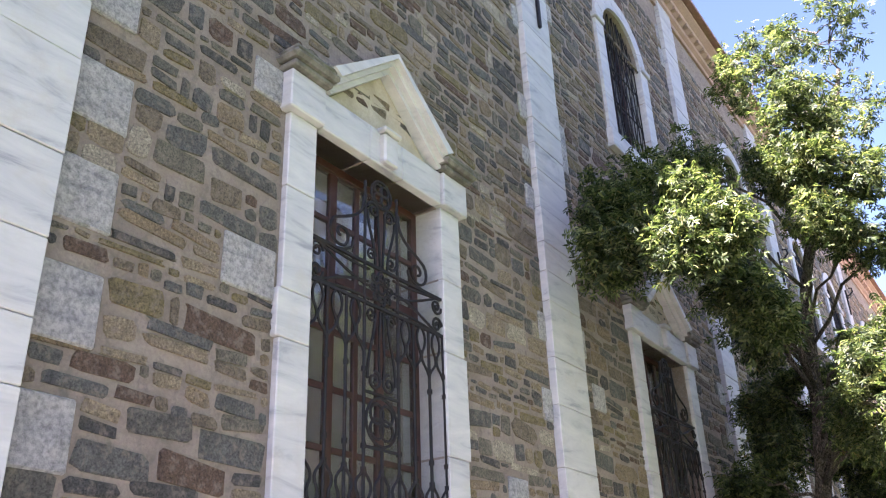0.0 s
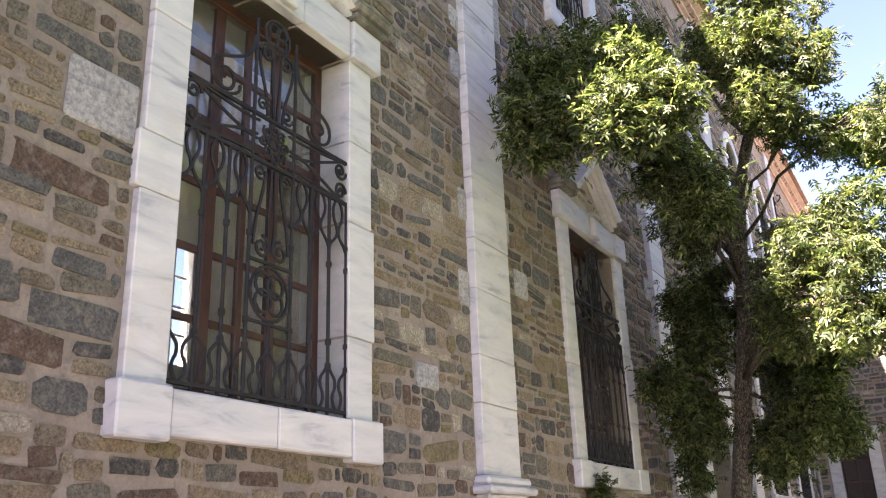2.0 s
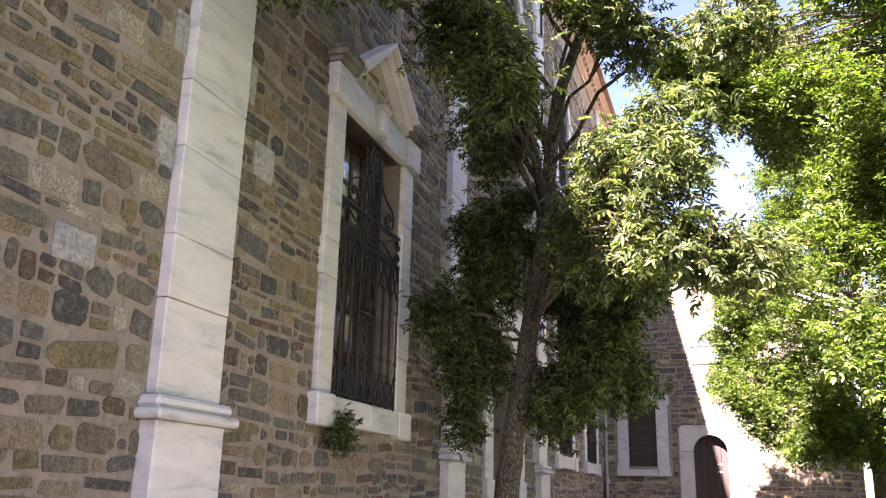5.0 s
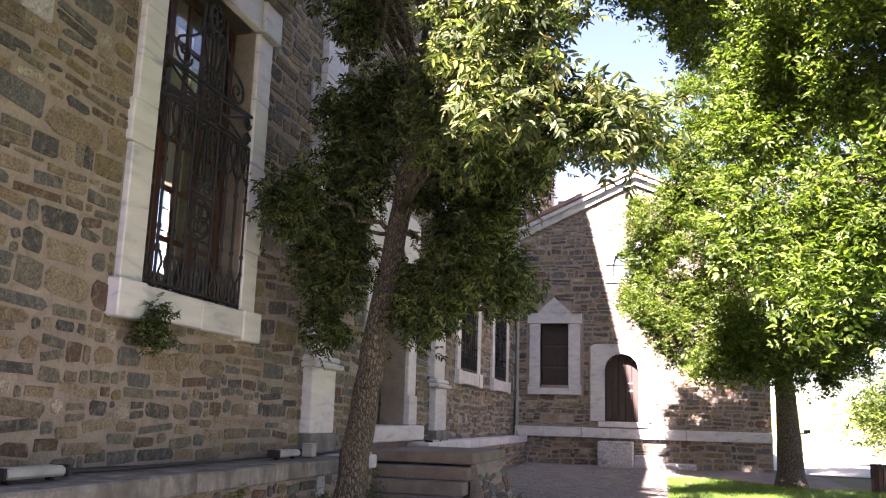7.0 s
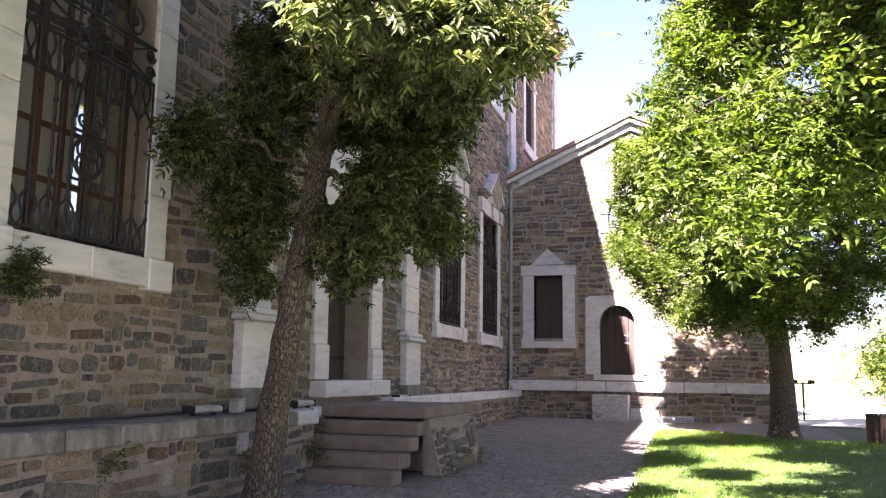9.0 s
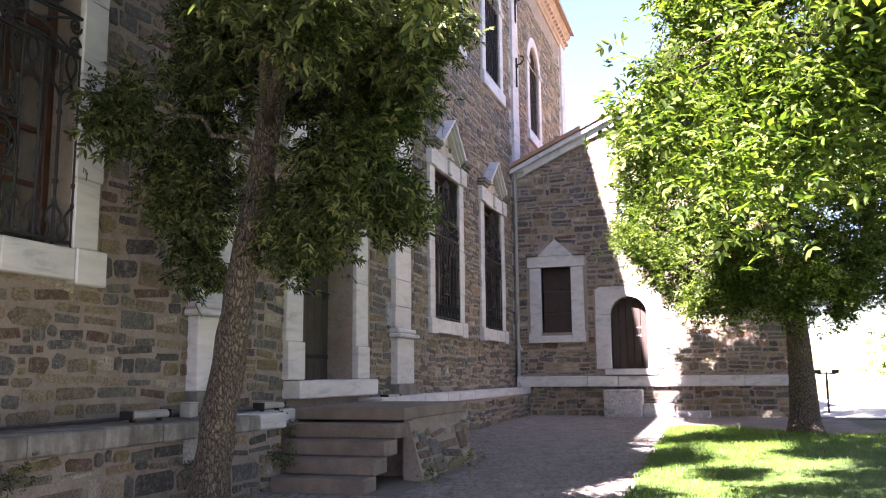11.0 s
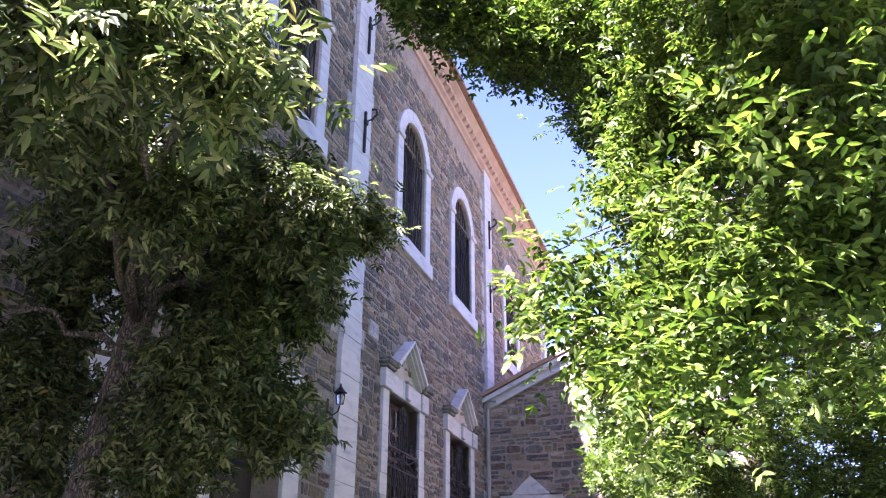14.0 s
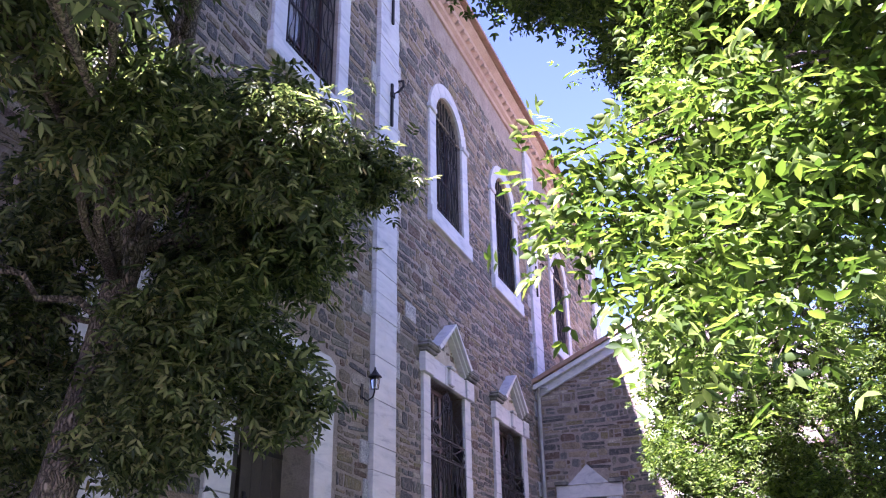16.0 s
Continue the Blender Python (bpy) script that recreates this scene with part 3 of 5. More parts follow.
def tall_window(y0):
    """Marble surround with a pediment, casement and iron grille."""
    yc = y0 + W_W / 2
    th = thing("tall_window", (0, yc, W_Z0), "tall barred window in white marble surround with small pediment", "window", "tall windows of the church")
    H, T = W_W / 2, W_Z1 - W_Z0
    part("window_sill", Mesh().box(-0.5, 0.11, -H + 0.012, 0.06, -0.30, 0.0, 0.012), M_MARBLE, th)
    part("window_sill", Mesh().box(-0.5, 0.112, 0.066, H - 0.012, -0.305, 0.0, 0.012), M_MARBLE, th)
    for s in (-1, 1):
        a, c = sorted((s * (H - 0.008), s * (H + 0.42)))
        part("sill_block", Mesh().box(-0.5, 0.13, a, c, -0.34, 0.012, 0.014), M_MARBLE, th)
        z = 0.016
        for k, h in enumerate((1.28, 0.42, 0.95, T - 2.666) if s < 0 else (0.7, 1.05, 0.8, T - 2.566)):
            a, c = sorted((s * H, s * (H + 0.345 + (0.04 if k == 1 else 0))))
            part("jamb_block", Mesh().box(-0.5, 0.065, a, c, z, z + h - 0.005, 0.009), M_MARBLE, th)
            z += h
        a, c = sorted((s * (H - 0.03), s * (H + 0.42)))
        part("lintel_end", Mesh().box(-0.4, 0.14, a, c, T, T + 0.40, 0.012), M_MARBLE, th)
        crn = Mesh()
        crn.box(-0.2, 0.20, a - 0.03, c + 0.03, T + 0.405, T + 0.47, 0.015).box(-0.2, 0.26, a - 0.08, c + 0.08, T + 0.472, T + 0.55, 0.03).box(-0.2, 0.24, a - 0.05, c + 0.05, T + 0.552, T + 0.61, 0.02)
        part("cornice_end", crn, M_COPING, th, "weathered grey cornice block")
        # raking cornice of the pediment
        y_in, apex = s * (H - 0.10), T + 1.36
        for k, (x1, d0, d1) in enumerate(((0.13, 0.0, 0.07), (0.20, 0.073, 0.14), (0.27, 0.143, 0.20))):
            rk = Mesh().prism([(y_in - s * 0.0, T + 0.405 + d0), (0, apex - 0.2 + d0), (0, apex - 0.2 + d1), (y_in + s * 0.10, T + 0.405 + d1)], -0.2, x1)
            part("raking_cornice", rk, M_MARBLE, th)
    part("lintel", Mesh().box(-0.4, 0.10, -H + 0.035, -0.26, T, T + 0.40, 0.01), M_MARBLE, th)
    part("lintel", Mesh().box(-0.4, 0.10, 0.26, H - 0.035, T, T + 0.40, 0.01), M_MARBLE, th)
    part("lintel", Mesh().box(-0.4, 0.10, -0.254, 0.254, T, T + 0.40, 0.01), M_MARBLE, th)
    key = Mesh().box(0.0, 0.17, -0.11, 0.11, T + 0.02, T + 0.36, 0.02).box(0.0, 0.20, -0.14, 0.14, T + 0.362, T + 0.43, 0.02)
    part("keystone", key, M_MARBLE, th)
    part("tympanum", Mesh().prism([(-H + 0.12, T + 0.402), (H - 0.12, T + 0.402), (0, T + 1.17)], -0.2, 0.012), M_PLASTER, th, "plain buff tympanum")
    grille_parts(th)
    for ob in th.children:
        if ob.name.startswith("grille"):
            ob.location.x = 0.085
    casement_parts(th, -0.30)
    return th


win = tall_window(W_LOW[0])
for y in W_LOW[1:]:
    copy_thing(win, pose(0, y + W_W / 2, W_Z0))


# ---- arched upper windows ----
def arched_window(yc):
    th = thing("arched_window", (0, yc, U_Z0), "round-arched upper window in white marble with iron grille", "window", "arched windows of the church")
    S, R, O = U_ZS - U_Z0, U_R, 1.22
    part("window_sill", Mesh().box(-0.4, 0.12, -O - 0.06, O + 0.06, -0.38, 0.0, 0.015), M_MARBLE, th)
    for s in (-1, 1):
        a, c = sorted((s * R, s * O))
        for z0, z1 in ((0.005, 0.8), (0.806, 1.7), (1.706, S - 0.006)):
            part("jamb_block", Mesh().box(-0.4, 0.06, a, c, z0, z1, 0.01), M_MARBLE, th)
        a, c = sorted((s * (R + 0.02), s * (O + 0.06)))
        part("impost", Mesh().box(-0.3, 0.11, a, c, S - 0.004, S + 0.12, 0.015), M_MARBLE, th)
    for k in range(7):
        a0, a1 = 180 - 180 * k / 7, 180 - 180 * (k + 1) / 7
        part("voussoir", Mesh().strip(arc(0, S, R, a0 - 0.4, a1 + 0.4, 4), arc(0, S, O - 0.02, a0 - 0.3, a1 + 0.3, 4), -0.4, 0.06), M_MARBLE, th)
    g = Mesh()
    for i in range(9):
        y = -R + 0.02 + (2 * R - 0.04) * i / 8
        top = S + math.sqrt(max(0.0, R * R - y * y))
        g.tube([(-0.08, y, 0.0), (-0.08, y, top)], 0.013, 5)
    for z in (0.3, 1.1, 1.9, 2.5):
        g.tube([(-0.08, -R, z), (-0.08, R, z)], 0.013, 5)
    part("grille_bars", g, M_IRON, th)
    g = Mesh()
    for i in range(8):
        y = -R + 0.02 + (2 * R - 0.04) * (i + 0.5) / 8
        top = S + math.sqrt(max(0.0, R * R - y * y)) - 0.05
        k = int(top / 0.12)
        g.tube([(-0.08, y + 0.055 * math.sin(j * 0.9 + i), top * j / k) for j in range(k + 1)], 0.011, 4)
    part("grille_wave", g, M_IRON, th)
    fr = Mesh()
    fr.strip(arc(0, S, R - 0.08, 180, 0, 14), arc(0, S, R, 180, 0, 14), -0.42, -0.33)
    fr.box(-0.42, -0.33, -R, -R + 0.08, 0, S).box(-0.42, -0.33, R - 0.08, R, 0, S).box(-0.42, -0.33, -R + 0.08, R - 0.08, 0, 0.1)
    for y in (-0.28, 0.28):
        fr.box(-0.41, -0.34, y - 0.03, y + 0.03, 0.1, S + 0.72)
    for z in (0.8, 1.55, 2.3):
        fr.box(-0.40, -0.35, -R + 0.08, R - 0.08, z - 0.025, z + 0.025)
    part("window_frame", fr, M_WOOD, th)
    half = arc(0, S, R - 0.06, 0, 180, 14)
    ob = part("pane", Mesh().prism([(-R + 0.06, 0.06), (R - 0.06, 0.06), *half], -0.385, -0.38), M_GLASS, th)
    ob.visible_shadow = False
    return th


win = arched_window(W_UP[0])
for y in W_UP[1:]:
    copy_thing(win, pose(0, y, U_Z0))


# ---- main door ----
def main_door():
    y0, y1, z0, zs = DOOR
    yc, r = (y0 + y1) / 2, (y1 - y0) / 2
    th = thing("arched_door", (0, yc, z0), "grey-brown wooden double door in white marble arch, one leaf ajar", "door")
    S = zs - z0
    for s in (-1, 1):
        a, c = sorted((s * r, s * (r + 0.52)))
        part("jamb_base", Mesh().box(-0.5, 0.11, a, c, 0.27, 0.82, 0.012), M_MARBLE, th)
        part("jamb_block", Mesh().box(-0.5, 0.07, a, c, 0.825, 1.9, 0.012), M_MARBLE, th)
        part("jamb_block", Mesh().box(-0.5, 0.07, a, c, 1.905, S, 0.012), M_MARBLE, th)
        for k in range(4):
            a0, a1 = (180 - k * 22.5, 180 - (k + 1) * 22.5) if s < 0 else (k * 22.5, (k + 1) * 22.5)
            cur = arc(0, S, r, a0, a1, 4)
            out = []
            for y, z in cur:
                d = Vector((y, z - S)).normalized()
                t = min((r + 0.52) / max(abs(d.x), 1e-6), (r + 0.62) / max(abs(d.y), 1e-6))
                out.append((d.x * t, S + d.y * t))
            part("voussoir", Mesh().strip(cur, out, -0.5, 0.06 + 0.004 * k), M_MARBLE, th)
    part("keystone", Mesh().prism([(-0.12, S + r - 0.03), (0.12, S + r - 0.03), (0.17, S + r + 0.55), (-0.17, S + r + 0.55)], -0.3, 0.14), M_MARBLE, th)
    part("threshold", Mesh().box(-0.5, 0.30, -r - 0.5, r * 0.45, 0.0, 0.255, 0.02), M_MARBLE, th)
    part("threshold", Mesh().box(-0.5, 0.28, r * 0.45 + 0.01, r + 0.5, 0.0, 0.265, 0.02), M_MARBLE, th)
    for s, ang in ((-1, 5), (1, -2)):
        ya, yb = sorted((-s * 0.01, -s * (r - 0.01)))
        leaf = part("door_leaf", Mesh().box(-0.075, -0.052, ya, yb, 0.0, S - 0.3), M_DOOR, th)
        leaf.location = (-0.46, s * r, 0.26)
        leaf.rotation_euler.z = radians(ang)
        for k in range(4):
            ya, yb = -s * k * (r / 4), -s * (k + 1) * (r / 4)
            ya, yb = sorted((ya, yb))
            ym = s * r + (ya + yb) / 2
            top = S - 0.26 + math.sqrt(max(0.05, r * r - ym * ym)) - 0.02
            part("board", Mesh().box(-0.05, 0.0, ya + 0.004, yb - 0.004, 0.0, top, 0.008), M_DOOR, leaf)
        for z in (0.35, 1.4, 2.4):
            ya, yb = sorted((-s * 0.03, -s * (r - 0.03)))
            part("door_strap", Mesh().box(0.002, 0.022, ya, yb, z, z + 0.07, 0.004), M_IRON, leaf)
        if s > 0:
            ring = Mesh().tube([(0.03, y - (r - 0.10), z) for y, z in arc(0, 1.72, 0.07, 0, 360, 14)], 0.011, 5)
            part("door_handle", ring.box(0.0, 0.03, -r + 0.07, -r + 0.13, 1.75, 1.86, 0.008), M_IRON, leaf, "black iron ring handle")
    return th


main_door()


# ---- end building ----
E_WIN = (0.86, 1.77, 2.63, 4.62)
E_DOOR = (2.93, 3.98, 1.52, 3.13)
E_FAN = (3.22, 4.30, 6.15, 6.55)
E_MID = 6.0


def swapped(mb, y):
    """Turns a mesh drawn in the main wall's plane so that it faces the walker, on the end wall at y."""
    mb.v = [(b_, y - a_, c_) for a_, b_, c_ in mb.v]
    return mb


end = Mesh()
for a, c, zz, zb, zt in ((0.0, E_WIN[0], None, -0.3, 7.6), (*E_WIN[:2], E_WIN, -0.3, 7.6), (E_WIN[1], E_DOOR[0], None, -0.3, 7.6), (*E_DOOR[:2], E_DOOR, -0.3, E_MID),
                         (E_DOOR[1], END_X1, None, -0.3, E_MID), (E_DOOR[0], E_FAN[0], None, E_MID, 7.6), (*E_FAN[:2], E_FAN, E_MID, 7.6), (E_FAN[1], END_X1, None, E_MID, 7.6)):
    if zz is None:
        end.box(-0.6, 0, a, c, zb, zt)
    else:
        top = zz[3] if zz is E_WIN else zz[3] + (c - a) / 2 + 0.02
        end.box(-0.6, 0, a, c, zb, zz[2]).box(-0.6, 0, a, c, top, zt)
        if zz is not E_WIN:
            arch_hole(end, (a + c) / 2, (c - a) / 2, zz[3], top, -0.6, 0)
end.prism([(0.0, 7.6), (END_X1, 7.6), (END_X1 / 2, 9.35)], -0.6, 0)
wall_end = setting("wall_end", swapped(end, END_Y), M_MORTAR, "gabled rubble wall closing the yard, half in sun", "wall")
setting("wall_end_side", Mesh().box(END_X1 - 0.6, END_X1, END_Y + 0.6, 44, -0.3, 7.6).box(0.0, END_X1, 43.6, 44, -0.3, 7.6), M_MORTAR, "plain side walls of the gabled annex", "wall")
ro = Mesh()
for s, xa in ((-1, -0.1), (1, END_X1 + 0.35)):
    xm, zm = END_X1 / 2, 9.72
    za = 7.72
    ro.add([(xq, y, z + d) for y in (END_Y - 0.35, 44) for d in (0.0, 0.12) for (xq, z) in ((xa, za), (xm, zm - 0.12))],
           [(0, 1, 3, 2), (4, 6, 7, 5), (0, 4, 5, 1), (2, 3, 7, 6), (0, 2, 6, 4), (1, 5, 7, 3)])
setting("roof_annex", ro, M_TILE, "tiled gable roof of the annex", "roof")
rk = Mesh()
for xa, xm in ((-0.02, END_X1 / 2), (END_X1 + 0.3, END_X1 / 2)):
    rk.prism([(xa, 7.36), (xm, 9.22), (xm, 9.44), (xa, 7.58)], -0.2, 0.12)
    rk.prism([(xa, 7.585), (xm, 9.445), (xm, 9.59), (xa, 7.72)], -0.2, 0.28)
setting("trim_gable", swapped(rk, END_Y), M_MARBLE, "pale stepped stone moulding along the gable", "trim")
gut = Mesh().tube([(0.42, END_Y - 0.30, 7.62), (0.14, END_Y - 0.22, 7.68), (0.12, END_Y - 0.14, 7.3), (0.12, END_Y - 0.10, 1.2), (0.2, END_Y - 0.16, 0.9)], 0.055, 8)
tagged(new("downpipe", mesh_data("downpipe", gut, M_LAMPBODY, True)), "grey rain pipe in the corner of the yard", "pipe")

th = thing("annex_window", (0, END_Y, E_WIN[2]), "brown shuttered window in white marble with small pediment", "window")


def endpart(name, mb, mat, label=""):
    ob = part(name, swapped(mb, END_Y), mat, None, label)
    ob.parent = th
    ob.location = -th.location
    return ob


a, c, z0, z1 = E_WIN
endpart("window_sill", Mesh().box(-0.3, 0.10, a - 0.40, c + 0.42, z0 - 0.31, z0 - 0.1, 0.015).box(-0.3, 0.13, c + 0.02, c + 0.42, z0 - 0.312, z0, 0.012).box(-0.3, 0.13, a - 0.40, a - 0.02, z0 - 0.312, z0, 0.012), M_MARBLE)
for ya, yb in ((a - 0.36, a), (c, c + 0.38)):
    endpart("jamb_block", Mesh().box(-0.4, 0.06, ya, yb, z0 - 0.09, z1 - 0.01, 0.012), M_MARBLE)
endpart("lintel", Mesh().box(-0.4, 0.08, a - 0.42, c + 0.44, z1, z1 + 0.34, 0.012), M_MARBLE)
endpart("pediment", Mesh().prism([(a - 0.1, z1 + 0.345), (c + 0.1, z1 + 0.345), ((a + c) / 2, z1 + 0.86)], -0.2, 0.10), M_MARBLE)
endpart("cornice_end", Mesh().box(-0.2, 0.18, a - 0.44, a - 0.08, z1 + 0.345, z1 + 0.44, 0.015).box(-0.2, 0.18, c + 0.1, c + 0.46, z1 + 0.345, z1 + 0.44, 0.015), M_COPING)
for k in range(2):
    for j in range(3):
        ya, yb = a + k * (c - a) / 2, a + (k + 1) * (c - a) / 2
        za = z0 - 0.1 + j * (z1 - z0 + 0.1) / 3
        zb = za + (z1 - z0 + 0.1) / 3
        endpart("shutter_panel", Mesh().box(-0.36, -0.30, ya + 0.02, yb - 0.02, za + 0.03, zb - 0.03, 0.015), M_DARKWOOD)
endpart("shutter_frame", Mesh().box(-0.38, -0.32, a, c, z0 - 0.1, z1), M_WOOD)

th = thing("annex_door", (0, END_Y, E_DOOR[2]), "dark brown arched door in white marble surround", "door")
a, c, z0, zs = E_DOOR
m_ = (a + c) / 2
r_ = (c - a) / 2
for ya, yb in ((a - 0.46, a), (c, c + 0.42)):
    endpart("jamb_block", Mesh().box(-0.4, 0.06, ya, yb, z0, zs - 0.01, 0.012), M_MARBLE)
for k in range(6):
    a0, a1 = 180 - 30 * k, 150 - 30 * k
    cur = arc(m_, zs, r_, a0, a1, 4)
    out = []
    for y, z in cur:
        d = Vector((y - m_, z - zs)).normalized()
        t = min((r_ + 0.44) / max(abs(d.x), 1e-6), (r_ + 0.30) / max(abs(d.y), 1e-6))
        out.append((m_ + d.x * t, zs + d.y * t))
    endpart("voussoir", Mesh().strip(cur, out, -0.4, 0.06), M_MARBLE)
endpart("threshold", Mesh().box(-0.4, 0.22, a - 0.2, c + 0.25, z0 - 0.18, z0 - 0.005, 0.015), M_MARBLE)
for k in range(5):
    ya, yb = a + k * (c - a) / 5, a + (k + 1) * (c - a) / 5
    ym = (ya + yb) / 2 - m_
    endpart("board", Mesh().box(-0.34, -0.28, ya + 0.004, yb - 0.004, z0, zs + math.sqrt(max(0.01, r_ * r_ - ym * ym)), 0.008), M_DARKWOOD)
endpart("notice", Mesh().box(-0.278, -0.272, m_ + 0.18, m_ + 0.34, z0 + 0.95, z0 + 1.0).box(-0.278, -0.272, m_ + 0.18, m_ + 0.34, z0 + 1.2, z0 + 1.23), M_MARBLE, "small pale notices")

th = thing("fan_window", (0, END_Y, E_FAN[2]), "half-round window with white marble arch and radiating bars", "window")
a, c, z0, zs = E_FAN
m_, r_ = (a + c) / 2, (c - a) / 2
endpart("arch_trim", Mesh().strip(arc(m_, zs, r_, 180, 0, 14), arc(m_, zs, r_ + 0.25, 180, 0, 14), -0.3, 0.05), M_MARBLE)
endpart("window_sill", Mesh().box(-0.3, 0.06, a - 0.25, c + 0.25, z0 - 0.2, z0, 0.01), M_MARBLE)
fb = Mesh()
for k in range(7):
    q = radians(180 * k / 6)
    fb.tube([(-0.1, m_, zs), (-0.1, m_ + r_ * math.cos(q), zs + r_ * math.sin(q))], 0.02, 5)
endpart("fan_bars", fb, M_IRON)
endpart("pane", Mesh().prism([(a, z0), (c, z0), *arc(m_, zs, r_, 0, 180, 14)], -0.25, -0.22), M_GLASS)
EKEEP = [(0.42, 2.24, 2.28, 4.98), (0.4, 2.3, 4.9, 5.1), (0.8, 1.85, 5.0, 5.5), (2.45, 4.42, 1.3, 4.0), (a - 0.28, c + 0.28, z0 - 0.2, zs + r_ + 0.27), (0.0, 0.14, 0.0, 8.0), (0.0, 8.0, 0.98, 1.36)]
band = Mesh()
xs = [0.06, 1.0, 2.2, 3.1, 4.3, 5.4, 6.6, 7.9]
wall_band = thing("plinth_band", (0, END_Y, 1.0), "pale stone band along the foot of the annex wall", "stone band")
for xa, xb in zip(xs, xs[1:]):
    ob = part("band_block", swapped(Mesh().box(-0.1, 0.16, xa + 0.004, xb - 0.004, 0.0, 0.31, 0.015), 0), M_MARBLE, wall_band)
th = thing("annex_steps", (3.3, END_Y, 0.1), "rough stone blocks serving as steps to the annex door", "steps")
for xa, xb, yy, zz in ((-0.55, 0.52, 0.95, 0.82), (0.53, 1.4, 0.8, 0.42), (1.41, 2.35, 0.7, 0.22)):
    part("step_block", Mesh().box(xa, xb, -yy, -0.165, -0.1, zz, 0.03), M_ROUGH, th)

# ---- ledge along the main wall ----
ledge = Mesh()
ledge.box(0, 0.70, -4.0, 16.95, -0.3, 0.74).box(0, 0.40, 20.9, END_Y, -0.3, 0.80)
ledge.box(0, 0.24, 16.95, 20.9, -0.3, 0.74)
wall_ledge = setting("wall_ledge", ledge, M_MORTAR, "low rubble plinth wall along the church", "wall")
part("chiselled_block", Mesh().box(0.4, 0.735, 14.86, 15.11, 0.50, 0.79, 0.014), M_ROUGH, wall_ledge, "white chiselled marble block")
cop = thing("ledge_coping", (0, 10, 0.74), "stained white stone coping on the low plinth wall", "coping")
rnd = random.Random(5)
y = -4.0
while y < 16.95:
    L = rnd.uniform(0.7, 1.25)
    L = min(L, 17.0 - y)
    part("coping_slab", Mesh().box(0, 0.76 + rnd.uniform(-0.01, 0.015), y - 10 + 0.004, y + L - 10 - 0.004, 0.0, 0.185 + rnd.uniform(-0.006, 0.01), 0.02), M_MARBLE if y > 15.3 else M_COPING, cop)
    y += L + 0.001
part("coping_slab", Mesh().box(0, 0.30, 7.005, 8.25, 0.0, 0.19, 0.02), M_MARBLE, cop)
y = 20.95
while y < END_Y - 0.2:
    L = min(rnd.uniform(0.7, 1.5), END_Y - y)
    part("coping_slab", Mesh().box(0, 0.46, y - 10 + 0.004, y + L - 10 - 0.004, 0.062, 0.26, 0.02), M_MARBLE, cop)
    y += L + 0.001

# ---- steps and landing ----
st = thing("door_steps", (1.3, 18.1, 0), "five worn brown stone steps up to the church door", "steps")
for k in range(4):
    y0, zt = -0.36 * (4 - k) + 0.02, 0.17 + 0.193 * k
    x0 = -1.05
    part("step", Mesh().box(x0, 0.62, y0, 0.40 if k == 3 else y0 + 0.42, zt - 0.193 - (0.1 if k == 0 else 0), zt, 0.015), M_STEP, st)
part("landing_slab", Mesh().box(-1.05, 0.62, 0.0, 2.75, 0.78, 0.945, 0.015), M_STEP, st)
side = Mesh().box(-0.7, 0.585, 0.4, 2.7, -0.3, 0.775)
side.add([(0.585, 0.03, -0.2), (0.96, -0.1, -0.2), (0.66, 0.03, 0.775), (0.585, 0.03, 0.775), (0.585, 2.72, -0.2), (0.9, 2.72, -0.2), (0.64, 2.72, 0.6), (0.585, 2.72, 0.6)],
         [(0, 1, 2, 3), (7, 6, 5, 4), (1, 5, 6, 2), (2, 6, 7, 3), (0, 3, 7, 4), (0, 4, 5, 1)])
part("cheek_wall", side, M_MORTAR, st, "rough rubble side of the steps")

# ---- ground ----
def sheet(pts, z_of):
    return Mesh().add([(x, y, z_of(x, y)) for x, y in pts], [tuple(range(len(pts)))])


g = Mesh()
xs = [-400, -60, 0.0, 4.0, 8.0, 14, 30, 80, 400]
ysn = [-400, -60, -6, 5, 12, 18, 22, 26, 31, 36, 50, 90, 150, 400]
for y in ysn:
    for x in xs:
        g.v.append((x, y, ground_z(y) - 0.03 + (0.0 if y < 60 else (y - 60) * 0.035)))
for j in range(len(ysn) - 1):
    for i in range(len(xs) - 1):
        k = j * len(xs) + i
        g.f.append((k, k + 1, k + 1 + len(xs), k + len(xs)))
setting("ground", g, M_EARTH, "dark grassy ground reaching to the horizon", "ground")
pv = Mesh()
py = [-6, 5, 12, 18, 22, 26, 31, END_Y]
for y in py:
    pv.v += [(0.0, y, ground_z(y)), (2.5, y, ground_z(y)), (4.9, y, ground_z(y)), (6.8, y, ground_z(y)), (9.0, y, ground_z(y))]
for j in range(len(py) - 1):
    for i in range(4):
        k = j * 5 + i
        pv.f.append((k, k + 1, k + 6, k + 5))
pavement = setting("pavement", pv, M_PAVE, "worn grey-brown cobbled yard in the shade", "pavement")
# the stretch before y = 11 is unseen, added to cut light bounced onto the wall
LAWN = [(5.2, -12.0), (5.0, 11.0), (4.95, 16.2), (4.85, 22.0), (4.82, 27.6), (5.1, 28.4), (6.4, 27.6), (7.5, 26.3), (9.45, 26.0), (13.0, 25.0), (24.0, 24.0), (24.0, -12.0)]
lw = Mesh()
n = len(LAWN)
lw.add([(x, y, ground_z(y) + 0.05) for x, y in LAWN] + [(x, y, ground_z(y) - 0.05) for x, y in LAWN], [tuple(range(n))] + [(i, (i + 1) % n, n + (i + 1) % n, n + i) for i in range(n)])
